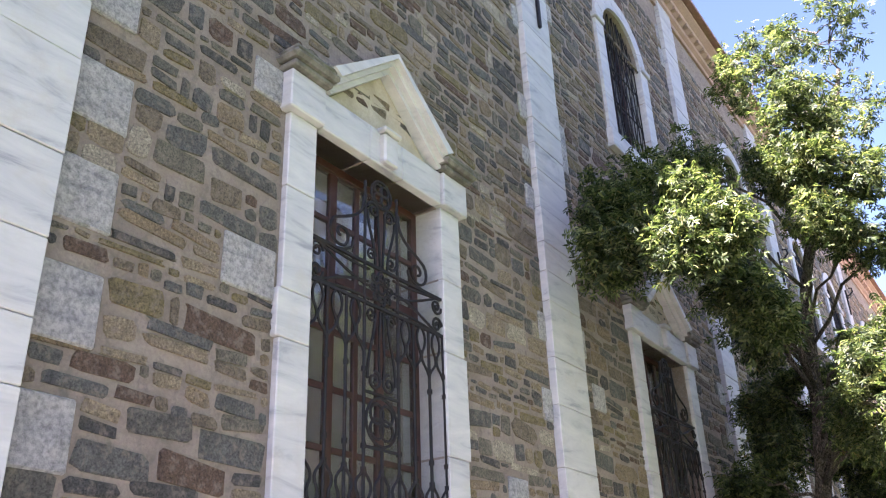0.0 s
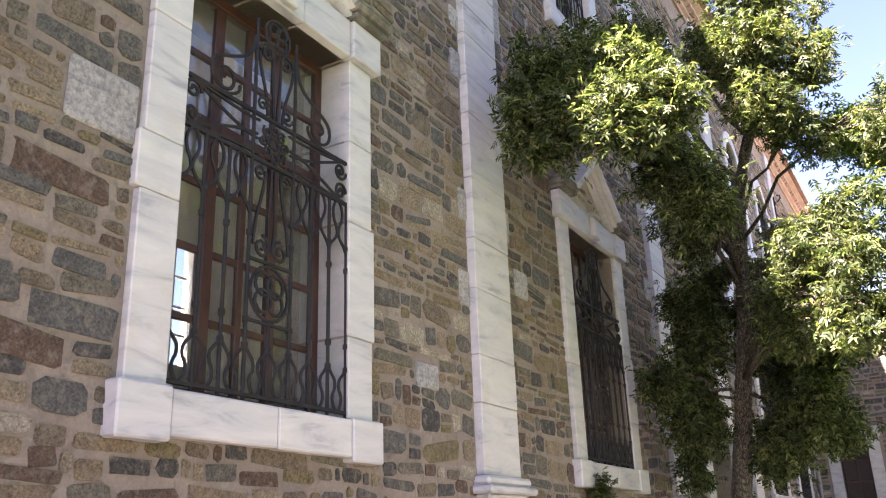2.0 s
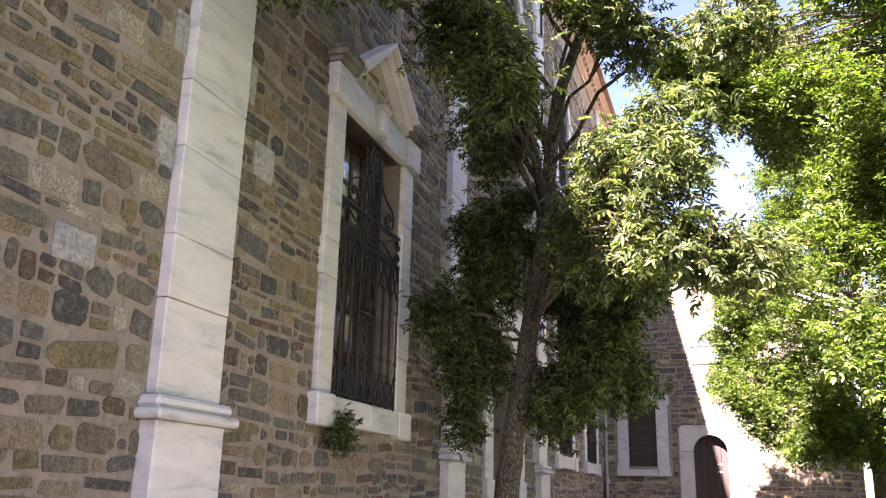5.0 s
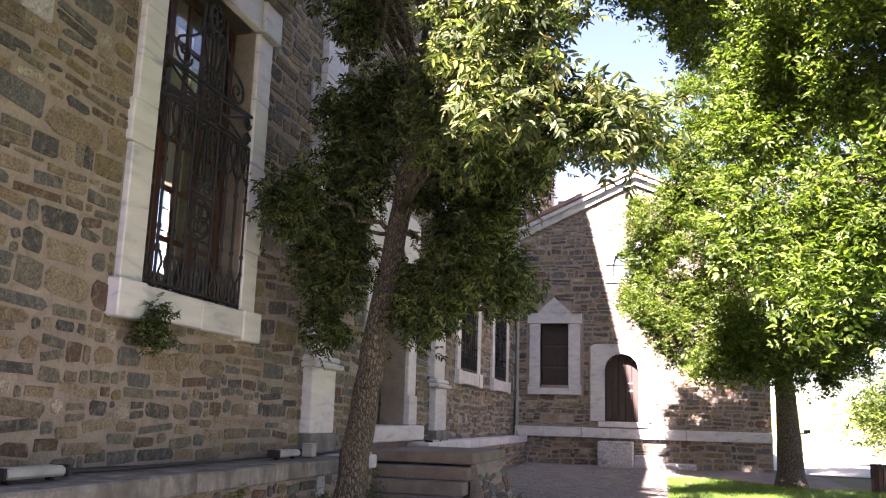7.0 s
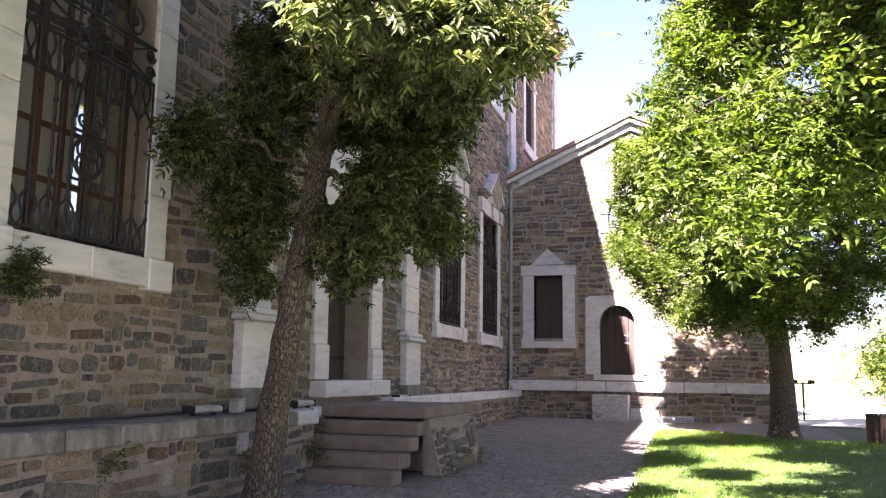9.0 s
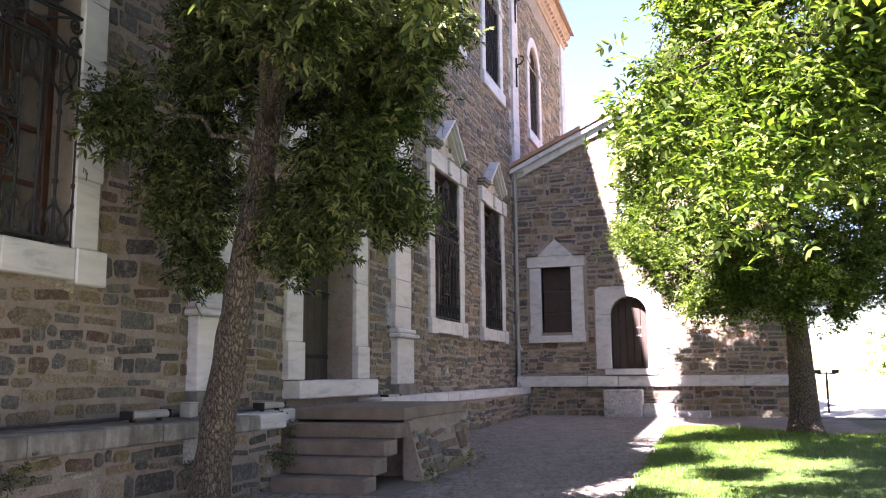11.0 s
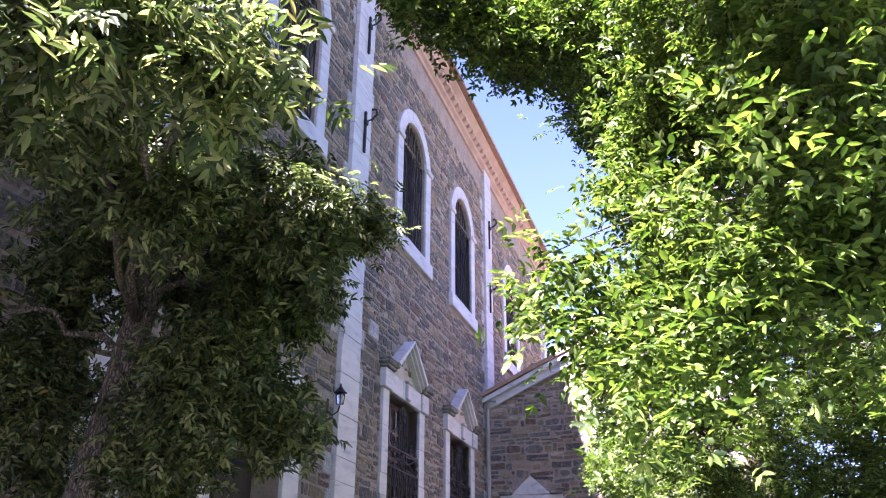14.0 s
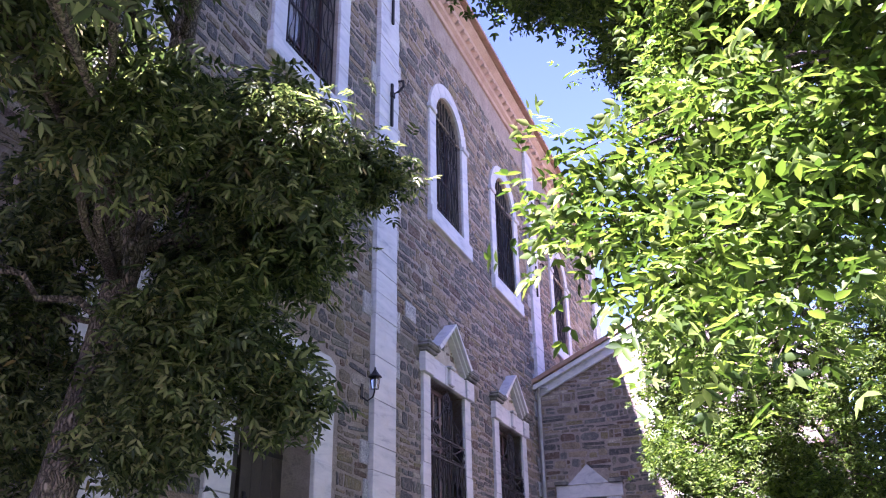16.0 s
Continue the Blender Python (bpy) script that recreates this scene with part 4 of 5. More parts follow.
lawn = setting("lawn", lw, M_TURF, "bright green lawn dappled with sun", "lawn")


# ---- trees ----
def leaf_cloud(mb_name, clusters, size, leaflets, per, spread, droop, seed, material, parent, broad=0.17):
    """Many compound leaves round cluster centres, each leaf a midrib with folded leaflets, in one mesh."""
    rg = np.random.default_rng(seed)
    cl = np.array(clusters)
    k = len(cl) * per
    base = np.repeat(cl[:, :3], per, axis=0) + rg.normal(0, 1, (k, 3)) * np.repeat(cl[:, 3:4], per, axis=0) * spread
    d = rg.normal(0, 1, (k, 3))
    d[:, 2] = d[:, 2] * 0.5 - droop
    d /= np.linalg.norm(d, axis=1)[:, None]
    up = np.tile([0.0, 0.0, 1.0], (k, 1)) + rg.normal(0, 0.45, (k, 3))
    side = np.cross(d, up)
    side /= np.linalg.norm(side, axis=1)[:, None] + 1e-9
    nrm = np.cross(side, d)
    length = size * rg.uniform(0.7, 1.25, k)
    quads = []
    pairs = (leaflets - 1) // 2
    for i in range(leaflets):
        if i == leaflets - 1:
            p, q = base + d * (length * 0.62)[:, None], d
        else:
            s = 1 if i % 2 else -1
            p = base + d * (length * (0.18 + 0.42 * (i // 2) / max(1, pairs - 1 + 1e-6)))[:, None]
            q = side * s * 0.85 + d * 0.55
            q = q / np.linalg.norm(q, axis=1)[:, None]
        q = q + rg.normal(0, 0.16, (k, 3))
        q[:, 2] -= droop * 0.25
        q /= np.linalg.norm(q, axis=1)[:, None]
        w = np.cross(q, nrm)
        w /= np.linalg.norm(w, axis=1)[:, None] + 1e-9
        L = (length * rg.uniform(0.36, 0.5, k))[:, None]
        wd = L * broad
        lift = nrm * L * 0.07
        quads.append(np.stack([p, p + q * L * 0.26 + w * wd * 0.86 + lift, p + q * L * 0.62 + w * wd * 0.78 + lift * 0.8, p + q * L - lift, p + q * L * 0.62 - w * wd * 0.78 + lift * 0.8, p + q * L * 0.26 - w * wd * 0.86 + lift], axis=1))
    v = np.concatenate(quads, axis=0).reshape(-1, 3)
    nq = len(v) // 6
    me = bpy.data.meshes.new(mb_name)
    me.vertices.add(len(v))
    me.vertices.foreach_set("co", v.ravel())
    idx = (np.arange(nq)[:, None] * 6 + np.array([0, 1, 2, 3, 0, 3, 4, 5])[None, :]).ravel()
    me.loops.add(len(idx))
    me.loops.foreach_set("vertex_index", idx.astype(np.int32))
    me.polygons.add(nq * 2)
    me.polygons.foreach_set("loop_start", np.arange(0, nq * 8, 4, dtype=np.int32))
    me.update()
    me.validate()
    me.materials.append(material)
    ob = new(mb_name, me)
    ob.parent = parent
    return ob


def bent(a, c, rnd, wob, n=5):
    a, c = Vector(a), Vector(c)
    out = []
    for i in range(n + 1):
        t = i / n
        p = a.lerp(c, t)
        p.z += 0.12 * (c - a).length * math.sin(math.pi * t)
        if 0 < i < n:
            p += Vector((rnd.gauss(0, wob), rnd.gauss(0, wob), rnd.gauss(0, wob)))
        out.append(p)
    return out


def tree(name, at, trunk, r0, lobes, leaf, label, seed, bark, limb_from, bare=0.0):
    """trunk: points from the base up. lobes: (x, y, z, rx, ry, rz, clusters). leaf: size, leaflets, per cluster, material, droop."""
    rnd = random.Random(seed)
    th = thing(name, at, label, "tree")
    o = Vector(at)
    pts = [Vector(p) - o for p in trunk]
    n = len(pts)
    fine, rad = [], []
    for i in range(n - 1):
        for k in range(4):
            t = k / 4
            fine.append(pts[i].lerp(pts[i + 1], t) + Vector((rnd.gauss(0, 0.008), rnd.gauss(0, 0.008), 0)))
            rad.append(r0 * (1 - 0.80 * (i + t) / (n - 1)))
    fine.append(pts[-1])
    rad.append(r0 * 0.18)
    rad[0] *= 1.35
    rad[1] *= 1.12
    tk = Mesh().tube(fine, rad, 14)
    part("trunk", tk, bark, th, smooth=True)
    clusters = []
    size, leaflets, per, mat, droop = leaf
    for (x, y, z, rx, ry, rz, cnt) in lobes:
        c = Vector((x, y, z)) - o
        j = min(range(len(fine)), key=lambda i: (fine[i] - c).length + (0 if fine[i].z < c.z - 0.3 else 3) + (0 if fine[i].z > limb_from else 5))
        rb = min(rad[j] * 0.5, 0.02 + 0.09 * r0)
        limb = bent(fine[j], c, rnd, 0.06, 6)
        part("limb", Mesh().tube(limb, [rb * (1 - 0.8 * i / 6) for i in range(7)], 7), bark, th, smooth=True)
        twigs = Mesh()
        for _ in range(cnt):
            while True:
                v = Vector((rnd.uniform(-1, 1), rnd.uniform(-1, 1), rnd.uniform(-1, 1)))
                if 0.25 < v.length < 1 and rnd.random() < v.length ** 1.2:
                    break
            p = c + Vector((v.x * rx, v.y * ry, v.z * rz))
            if p.x + o.x < 0.42:
                p.x = 0.42 - o.x + rnd.uniform(0, 0.3)
            if p.z < bare:
                near = min(fine, key=lambda f: abs(f.z - p.z))
                dx, dy = p.x - near.x, p.y - near.y
                if math.hypot(dx, dy) < 0.26 or (-3.0 < dy < 0 and any(abs(dx + k * dy) < 0.13 for k in (0.19, 0.31, 0.6))):
                    continue
            clusters.append((*p, rnd.uniform(0.75, 1.25)))
            if rnd.random() < 0.5:
                twigs.tube(bent(limb[rnd.randint(3, 6)], p, rnd, 0.03, 3), [0.016, 0.012, 0.009, 0.005], 4)
        tagged(part("twigwork", twigs, bark, th), kind="stuff")
    leaf_cloud("crown", clusters, size, leaflets, per, 0.11 if leaflets > 5 else 0.14, droop, seed, mat, th, 0.17 if leaflets > 5 else 0.24)
    return th


tree("ash_tree", (1.2, 14.55, 0.0), [(1.2, 14.55, -0.05), (1.29, 14.6, 1.0), (1.38, 14.7, 2.0), (1.52, 14.75, 3.0), (1.72, 14.8, 4.2), (1.9, 14.8, 5.8), (2.05, 14.8, 7.2), (2.45, 14.6, 8.1), (3.2, 14.0, 9.3), (3.6, 13.8, 10.6)], 0.19,
     [(0.85, 14.6, 3.4, 0.38, 0.45, 0.55, 54), (0.7, 13.7, 3.8, 0.22, 0.3, 0.28, 20), (1.95, 14.9, 2.85, 0.42, 0.5, 0.4, 46), (2.6, 14.6, 3.3, 0.5, 0.5, 0.45, 58), (2.82, 15.2, 3.15, 0.3, 0.35, 0.35, 26), (2.7, 15.4, 4.5, 0.45, 0.55, 0.6, 56), (1.1, 14.7, 4.6, 0.42, 0.55, 0.6, 48), (0.95, 15.0, 5.4, 0.42, 0.5, 0.5, 36), (2.1, 15.3, 4.5, 0.6, 0.5, 0.7, 60), (1.75, 15.2, 5.5, 0.6, 0.6, 0.6, 44), (0.6, 15.2, 2.7, 0.2, 0.35, 0.3, 14), (2.95, 16.6, 5.55, 0.28, 0.35, 0.25, 24),
      (1.4, 13.9, 6.4, 0.55, 0.6, 0.7, 40), (2.75, 13.4, 4.5, 0.42, 0.45, 0.5, 50), (3.26, 14.4, 4.65, 0.45, 0.5, 0.5, 46), (2.9, 12.3, 4.4, 0.42, 0.45, 0.45, 46), (3.0, 12.9, 5.4, 0.36, 0.4, 0.4, 32), (3.7, 10.5, 3.75, 0.35, 0.4, 0.3, 18), (3.75, 10.4, 4.25, 0.3, 0.4, 0.25, 13), (4.2, 10.9, 3.6, 0.3, 0.4, 0.2, 15), (4.45, 11.4, 3.72, 0.26, 0.4, 0.18, 13), (3.9, 11.7, 5.2, 0.45, 0.5, 0.4, 22), (3.4, 11.6, 4.9, 0.4, 0.5, 0.4, 28), (4.5, 12.3, 6.7, 0.45, 0.5, 0.45, 28),
      (1.12, 8.8, 5.95, 0.36, 0.4, 0.36, 38), (0.95, 9.3, 6.8, 0.35, 0.5, 0.5, 34), (1.95, 8.75, 5.85, 0.32, 0.36, 0.32, 40), (2.3, 9.1, 6.1, 0.34, 0.4, 0.32, 40), (1.85, 9.6, 6.75, 0.4, 0.5, 0.35, 26), (1.95, 10.5, 5.85, 0.36, 0.45, 0.32, 34), (2.35, 10.2, 5.35, 0.32, 0.4, 0.34, 36), (1.0, 10.7, 7.5, 0.5, 0.8, 0.7, 30), (1.2, 11.5, 8.2, 0.7, 0.9, 0.8, 34),
      (2.45, 12.7, 8.5, 0.5, 0.6, 0.5, 38), (2.9, 12.4, 7.4, 0.42, 0.45, 0.4, 36), (3.3, 12.9, 7.0, 0.4, 0.45, 0.35, 28), (3.0, 12.4, 9.2, 0.6, 0.7, 0.5, 34), (2.9, 12.2, 8.3, 0.4, 0.45, 0.35, 26), (3.6, 12.6, 8.0, 0.4, 0.5, 0.35, 24), (3.3, 13.8, 9.9, 0.8, 0.8, 0.6, 22), (2.3, 13.2, 10.6, 0.8, 0.9, 0.6, 26), (3.4, 13.6, 11.4, 0.8, 0.8, 0.5, 20)],
     (0.185, 7, 25, M_LEAF_A, 0.6), "slender ash tree with leaning trunk and drooping narrow leaves", 11, M_BARK, 3.3, 7.0)

tree("maple_tree", (7.62, 27.3, 0.1), [(7.62, 27.3, 0.0), (7.62, 27.3, 1.0), (7.6, 27.35, 2.0), (7.5, 27.3, 3.2), (7.4, 27.2, 5.0), (7.5, 27.2, 8.0), (7.6, 27.2, 10.5)], 0.33,
     [(4.6, 26.8, 6.7, 0.8, 0.8, 0.6, 34), (5.5, 26.5, 7.6, 0.9, 1.0, 0.8, 44), (6.0, 26.4, 9.6, 0.9, 1.0, 0.9, 44), (6.4, 26.2, 4.7, 1.2, 1.1, 0.7, 50), (8.3, 25.5, 4.9, 1.5, 1.2, 0.8, 64), (4.9, 26.6, 4.4, 0.9, 1.0, 0.7, 34), (5.9, 25.8, 2.9, 0.8, 0.7, 0.4, 30), (7.6, 25.6, 2.8, 1.2, 0.9, 0.4, 36), (5.6, 26.8, 3.7, 1.3, 1.3, 0.8, 60), (4.6, 28.0, 4.6, 0.9, 1.1, 0.8, 36), (4.5, 28.2, 5.8, 0.8, 1.2, 0.9, 40), (7.6, 25.4, 3.5, 1.7, 1.5, 0.8, 85), (7.2, 27.6, 3.4, 1.6, 1.4, 0.6, 50), (9.5, 26.2, 3.6, 1.8, 1.6, 0.9, 85), (11.0, 26.4, 4.2, 1.2, 1.4, 1.1, 50), (5.6, 27.2, 5.8, 1.3, 1.6, 1.2, 65), (7.0, 25.2, 6.3, 1.8, 1.6, 1.4, 80), (9.3, 25.6, 6.4, 1.9, 1.7, 1.4, 80),
      (6.2, 26.6, 8.2, 1.5, 1.6, 1.2, 70), (8.6, 26.0, 8.6, 1.9, 1.8, 1.4, 80), (7.6, 27.0, 10.6, 1.7, 1.8, 1.2, 70), (10.6, 27.4, 5.6, 1.4, 1.6, 1.4, 55), (9.8, 27.6, 9.0, 1.6, 1.6, 1.3, 50)],
     (0.175, 5, 52, M_LEAF_B, 0.25), "broad leafy maple on the lawn with a short stout trunk", 21, M_BARK, 2.0)

tree("maple_tree", (11.2, 15.5, 0.0), [(11.2, 15.5, -0.05), (11.1, 15.5, 1.4), (10.8, 15.5, 2.8), (10.3, 15.6, 4.4), (9.8, 15.8, 6.2), (9.3, 16.0, 8.5), (9.0, 16.0, 11.0)], 0.28,
     [(5.55, 14.0, 3.3, 0.4, 0.4, 0.3, 4), (6.05, 14.2, 3.3, 0.4, 0.5, 0.35, 9), (6.1, 13.6, 2.75, 0.3, 0.4, 0.3, 6), (6.2, 16.5, 5.4, 0.6, 0.7, 0.6, 30), (7.4, 16.4, 6.0, 0.9, 0.9, 0.7, 46), (6.2, 16.8, 6.4, 0.6, 0.8, 0.5, 26), (6.9, 13.5, 3.0, 0.5, 0.6, 0.45, 15), (7.0, 12.9, 4.0, 0.6, 0.6, 0.5, 18), (6.4, 14.0, 3.75, 0.4, 0.5, 0.35, 8), (5.6, 13.8, 3.6, 0.3, 0.3, 0.2, 2), (7.9, 13.6, 3.6, 0.9, 0.9, 0.7, 34), (8.8, 14.3, 4.3, 1.0, 1.0, 0.9, 40), (8.3, 15.8, 4.8, 1.1, 1.2, 0.8, 46), (9.6, 14.0, 5.4, 1.2, 1.2, 1.0, 50), (7.4, 14.9, 5.6, 0.9, 1.0, 0.8, 42),
      (8.6, 16.3, 7.0, 1.4, 1.4, 1.1, 65), (6.8, 16.2, 7.2, 1.0, 1.1, 0.8, 46), (5.6, 17.4, 8.0, 0.9, 1.1, 0.65, 46), (4.75, 16.8, 7.9, 0.6, 0.8, 0.5, 36), (3.95, 16.4, 8.2, 0.55, 0.7, 0.45, 34), (4.6, 17.8, 8.7, 0.7, 0.8, 0.5, 38), (5.2, 18.6, 9.4, 0.8, 0.9, 0.6, 38), (5.8, 19.6, 8.4, 1.0, 1.1, 0.7, 46), (7.4, 18.6, 9.0, 1.5, 1.4, 1.0, 65), (9.4, 15.6, 9.2, 1.5, 1.5, 1.1, 65), (6.8, 16.4, 9.2, 1.2, 1.3, 0.9, 50), (8.2, 17.0, 11.0, 1.6, 1.6, 1.0, 55),
      # unseen lobes high over the walker, added to shade the leaves behind them
      (7.0, 9.9, 8.5, 0.9, 0.9, 0.6, 46), (8.0, 10.8, 8.7, 1.1, 1.0, 0.7, 50), (8.6, 12.2, 7.6, 1.1, 1.1, 0.8, 50), (7.7, 9.0, 9.3, 1.0, 0.9, 0.6, 40),
      (6.7, 10.2, 7.4, 0.8, 0.7, 0.5, 40), (7.6, 10.6, 7.1, 0.9, 0.8, 0.6, 46), (6.0, 11.2, 7.7, 0.7, 0.7, 0.45, 34), (8.4, 11.4, 6.3, 0.9, 0.9, 0.6, 44),
      (7.2, 13.2, 7.4, 0.9, 0.8, 0.5, 44), (6.4, 13.7, 7.9, 0.8, 0.8, 0.5, 38), (8.2, 13.8, 7.1, 0.9, 0.9, 0.6, 44), (6.9, 11.6, 5.3, 0.5, 0.4, 0.28, 22)],
     (0.175, 5, 48, M_LEAF_B, 0.3), "tall maple whose branches hang over the yard", 31, M_BARK, 2.4)

far_maple = tree("maple_tree", (16.0, 15.5, 0.0), [(16.0, 15.5, -0.05), (16.0, 15.5, 2.5), (15.9, 15.5, 5.0), (15.8, 15.6, 8.0), (15.7, 15.6, 11.0), (15.7, 15.6, 14.0)], 0.34,
     [(14.0, 11.6, 7.5, 1.7, 1.8, 1.6, 46), (14.5, 12.2, 11.0, 1.9, 2.0, 1.6, 46), (13.8, 14.4, 9.2, 1.5, 1.8, 1.6, 46), (14.0, 17.2, 7.6, 1.7, 1.9, 1.6, 46), (14.2, 17.6, 11.6, 1.8, 2.0, 1.7, 46), (15.5, 15.0, 13.6, 2.2, 2.4, 1.6, 46), (15.0, 20.6, 8.6, 1.8, 2.0, 1.6, 46), (15.0, 23.2, 7.4, 1.6, 1.7, 1.5, 36)],
     (0.42, 5, 20, M_LEAF_B, 0.3), "tall maple standing back on the far lawn", 41, M_BARK, 4.0)
# unseen copies to the east, added for pane reflections and to screen sky light
for x, y, turn in ((17.5, 27.5, 70), (16.5, 3.5, 200), (19.0, -8.0, 310)):
    copy_thing(far_maple, pose(x, y, 0, 0, 0, turn))


# ---- chiselled blocks set in the rubble ----
for y0, y1, z0, z1 in ((3.72, 4.26, 4.18, 4.62), (3.9, 4.27, 6.05, 6.42), (7.75, 8.15, 3.05, 3.3), (10.1, 10.45, 4.5, 4.85), (17.1, 17.6, 3.2, 3.6), (24.0, 24.5, 6.9, 7.25)):
    ob = part("chiselled_block", Mesh().box(-0.2, 0.025, y0, y1, z0, z1, 0.014), M_ROUGH, wall_main, "white chiselled marble block")
    KEEP.append((y0 - 0.02, y1 + 0.02, z0 - 0.02, z1 + 0.02))


# ---- floodlights, box and cable on the ledge ----
def flood(yc, length):
    th = thing("floodlight", (0.34, yc, 0.93), "long grey floodlight lying on the stone ledge", "floodlight", "floodlights on the ledge")
    part("housing", Mesh().box(-0.07, 0.08, -length / 2, length / 2, 0.03, 0.10, 0.018), M_LAMPBODY, th)
    part("lens", Mesh().box(-0.055, 0.065, -length / 2 + 0.03, length / 2 - 0.03, 0.101, 0.109, 0.003), M_LAMPBODY, th, "dusty lens")
    for s in (-1, 1):
        part("bracket", Mesh().box(-0.03, 0.03, s * length * 0.36 - 0.015, s * length * 0.36 + 0.015, 0.0, 0.034, 0.004), M_IRON, th)
        part("end_cap", Mesh().box(-0.075, 0.085, s * (length / 2 + 0.012) - 0.012, s * (length / 2 + 0.012) + 0.012, 0.025, 0.112, 0.006), M_IRON, th)


for yc, L in ((10.4, 0.62), (14.75, 0.6), (17.3, 0.55), (21.65, 0.6)):
    flood(yc, L)
th = thing("junction_box", (0.34, 15.5, 0.93), "small pale junction box on the ledge by the pilaster", "junction box")
part("box_body", Mesh().box(-0.07, 0.07, -0.08, 0.08, 0.0, 0.15, 0.012), M_LAMPBODY, th)
part("box_lid", Mesh().box(-0.075, 0.075, -0.085, 0.085, 0.152, 0.168, 0.006), M_LAMPBODY, th)
rnd = random.Random(3)
for k, x0 in enumerate((0.18, 0.24)):
    pts = [(x0 + 0.04 * math.sin(i * 0.7 + k) + rnd.uniform(-0.01, 0.01), 3.0 + i * 0.5, 0.955 + rnd.uniform(0, 0.012)) for i in range(31)]
    tagged(new("cable", mesh_data("cable", Mesh().tube(pts, 0.016, 6), M_CABLE, True)), "black cable lying along the back of the ledge", "cable", "cables on the ledge")

# ---- wall lantern and iron wall ties ----
th = thing("wall_lantern", (0.0, 22.25, 5.05), "black iron wall lantern on a bracket", "lantern")
part("bracket", Mesh().box(0.0, 0.02, -0.05, 0.05, -0.15, 0.12, 0.006).tube([(0.01, 0, -0.1), (0.12, 0, -0.18), (0.22, 0, -0.12), (0.25, 0, -0.02)], 0.014, 6), M_IRON, th)
part("lantern_glass", Mesh().tube([(0.25, 0, 0.0), (0.25, 0, 0.2)], [0.06, 0.085], 6), M_GLASS, th)
cage = Mesh()
for k in range(6):
    a = radians(60 * k)
    cage.tube([(0.25 + 0.064 * math.cos(a), 0.064 * math.sin(a), 0.0), (0.25 + 0.09 * math.cos(a), 0.09 * math.sin(a), 0.2)], 0.007, 4)
part("lantern_cage", cage, M_IRON, th)
part("lantern_roof", Mesh().tube([(0.25, 0, 0.2), (0.25, 0, 0.26), (0.25, 0, 0.32), (0.25, 0, 0.37)], [0.12, 0.06, 0.02, 0.012], 8), M_IRON, th)


def wall_tie(y, z):
    th = thing("wall_tie", (0.10, y, z), "black wrought-iron wall tie with a hooked end", "wall tie", "iron ties on the pilasters")
    part("tie_bar", Mesh().box(0.0, 0.05, -0.035, 0.035, -0.55, 0.45, 0.01), M_IRON, th)
    part("tie_hook", Mesh().tube([(0.03, 0, 0.2), (0.16, 0.02, 0.24), (0.26, 0.04, 0.36), (0.24, 0.06, 0.5), (0.14, 0.06, 0.52)], 0.028, 6), M_IRON, th)
    part("tie_collar", Mesh().box(0.0, 0.075, -0.06, 0.06, 0.12, 0.24, 0.012), M_IRON, th)


for y, z in ((9.4, 10.9), (16.4, 10.9), (23.05, 11.1), (33.6, 11.2), (33.6, 13.4), (23.05, 13.6)):
    wall_tie(y, z)

# ---- little plants ----
th = thing("sill_fern", (0.12, 11.95, 2.25), "green fern growing from the joint under the window sill", "plant")
rnd = random.Random(4)
stems = Mesh()
cl = []
for k in range(16):
    a = rnd.uniform(-1.2, 1.2)
    d = Vector((math.cos(a) * 0.16, math.sin(a) * 0.2 + 0.06, rnd.uniform(-0.24, 0.2)))
    stems.tube([(0, 0, 0), d * 0.5 + Vector((0, 0, 0.05)), d], [0.004, 0.003, 0.002], 4)
    cl += [(*(d * q), 0.18) for q in (0.4, 0.7, 1.0)]
tagged(part("stems", stems, M_LEAF_A, th), kind="stuff")
leaf_cloud("fronds", cl, 0.11, 7, 6, 0.25, 0.2, 8, M_LEAF_A, th)
for i, (x, y, z, n) in enumerate(((0.72, 16.8, 0.25, 10), (0.74, 12.6, 0.45, 6), (2.42, 17.7, 0.02, 4), (2.4, 19.2, 0.02, 4), (0.5, 17.3, 0.6, 5), (2.9, 32.3, 0.2, 9), (0.75, 14.9, 0.35, 7))):
    th = thing("weed", (x, y, z), "small green weed growing in a crack of the stone", "plant", "weeds in the yard")
    rnd = random.Random(50 + i)
    leaf_cloud("weed_leaves", [(rnd.uniform(-0.1, 0.1), rnd.uniform(-0.2, 0.2), rnd.uniform(0.0, 0.2), 0.35) for _ in range(n)], 0.11, 5, 8, 0.2, 0.0, 60 + i, M_LEAF_A, th)

# ---- yard furniture and distance ----
th = thing("slatted_bin", (9.42, 26.4, ground_z(26.4)), "round litter bin clad in dark wooden slats", "litter bin")
part("bin_liner", Mesh().tube([(0, 0, 0.06), (0, 0, 0.6)], 0.215, 16), M_IRON, th)
for k in range(16):
    a = 2 * math.pi * k / 16
    mb = Mesh().box(0.222, 0.25, -0.038, 0.038, 0.02, 0.64, 0.006)
    mb.v = [(x * math.cos(a) - y * math.sin(a), x * math.sin(a) + y * math.cos(a), z) for x, y, z in mb.v]
    part("slat", mb, M_DARKWOOD, th)
part("bin_base", Mesh().tube([(0, 0, 0.0), (0, 0, 0.06)], 0.2, 16), M_IRON, th)
th = thing("garden_lamp", (9.0, 35.6, 0.12), "low two-headed black garden lamp on a post", "garden lamp")
part("post", Mesh().tube([(0, 0, 0), (0, 0, 1.25)], 0.03, 8), M_IRON, th)
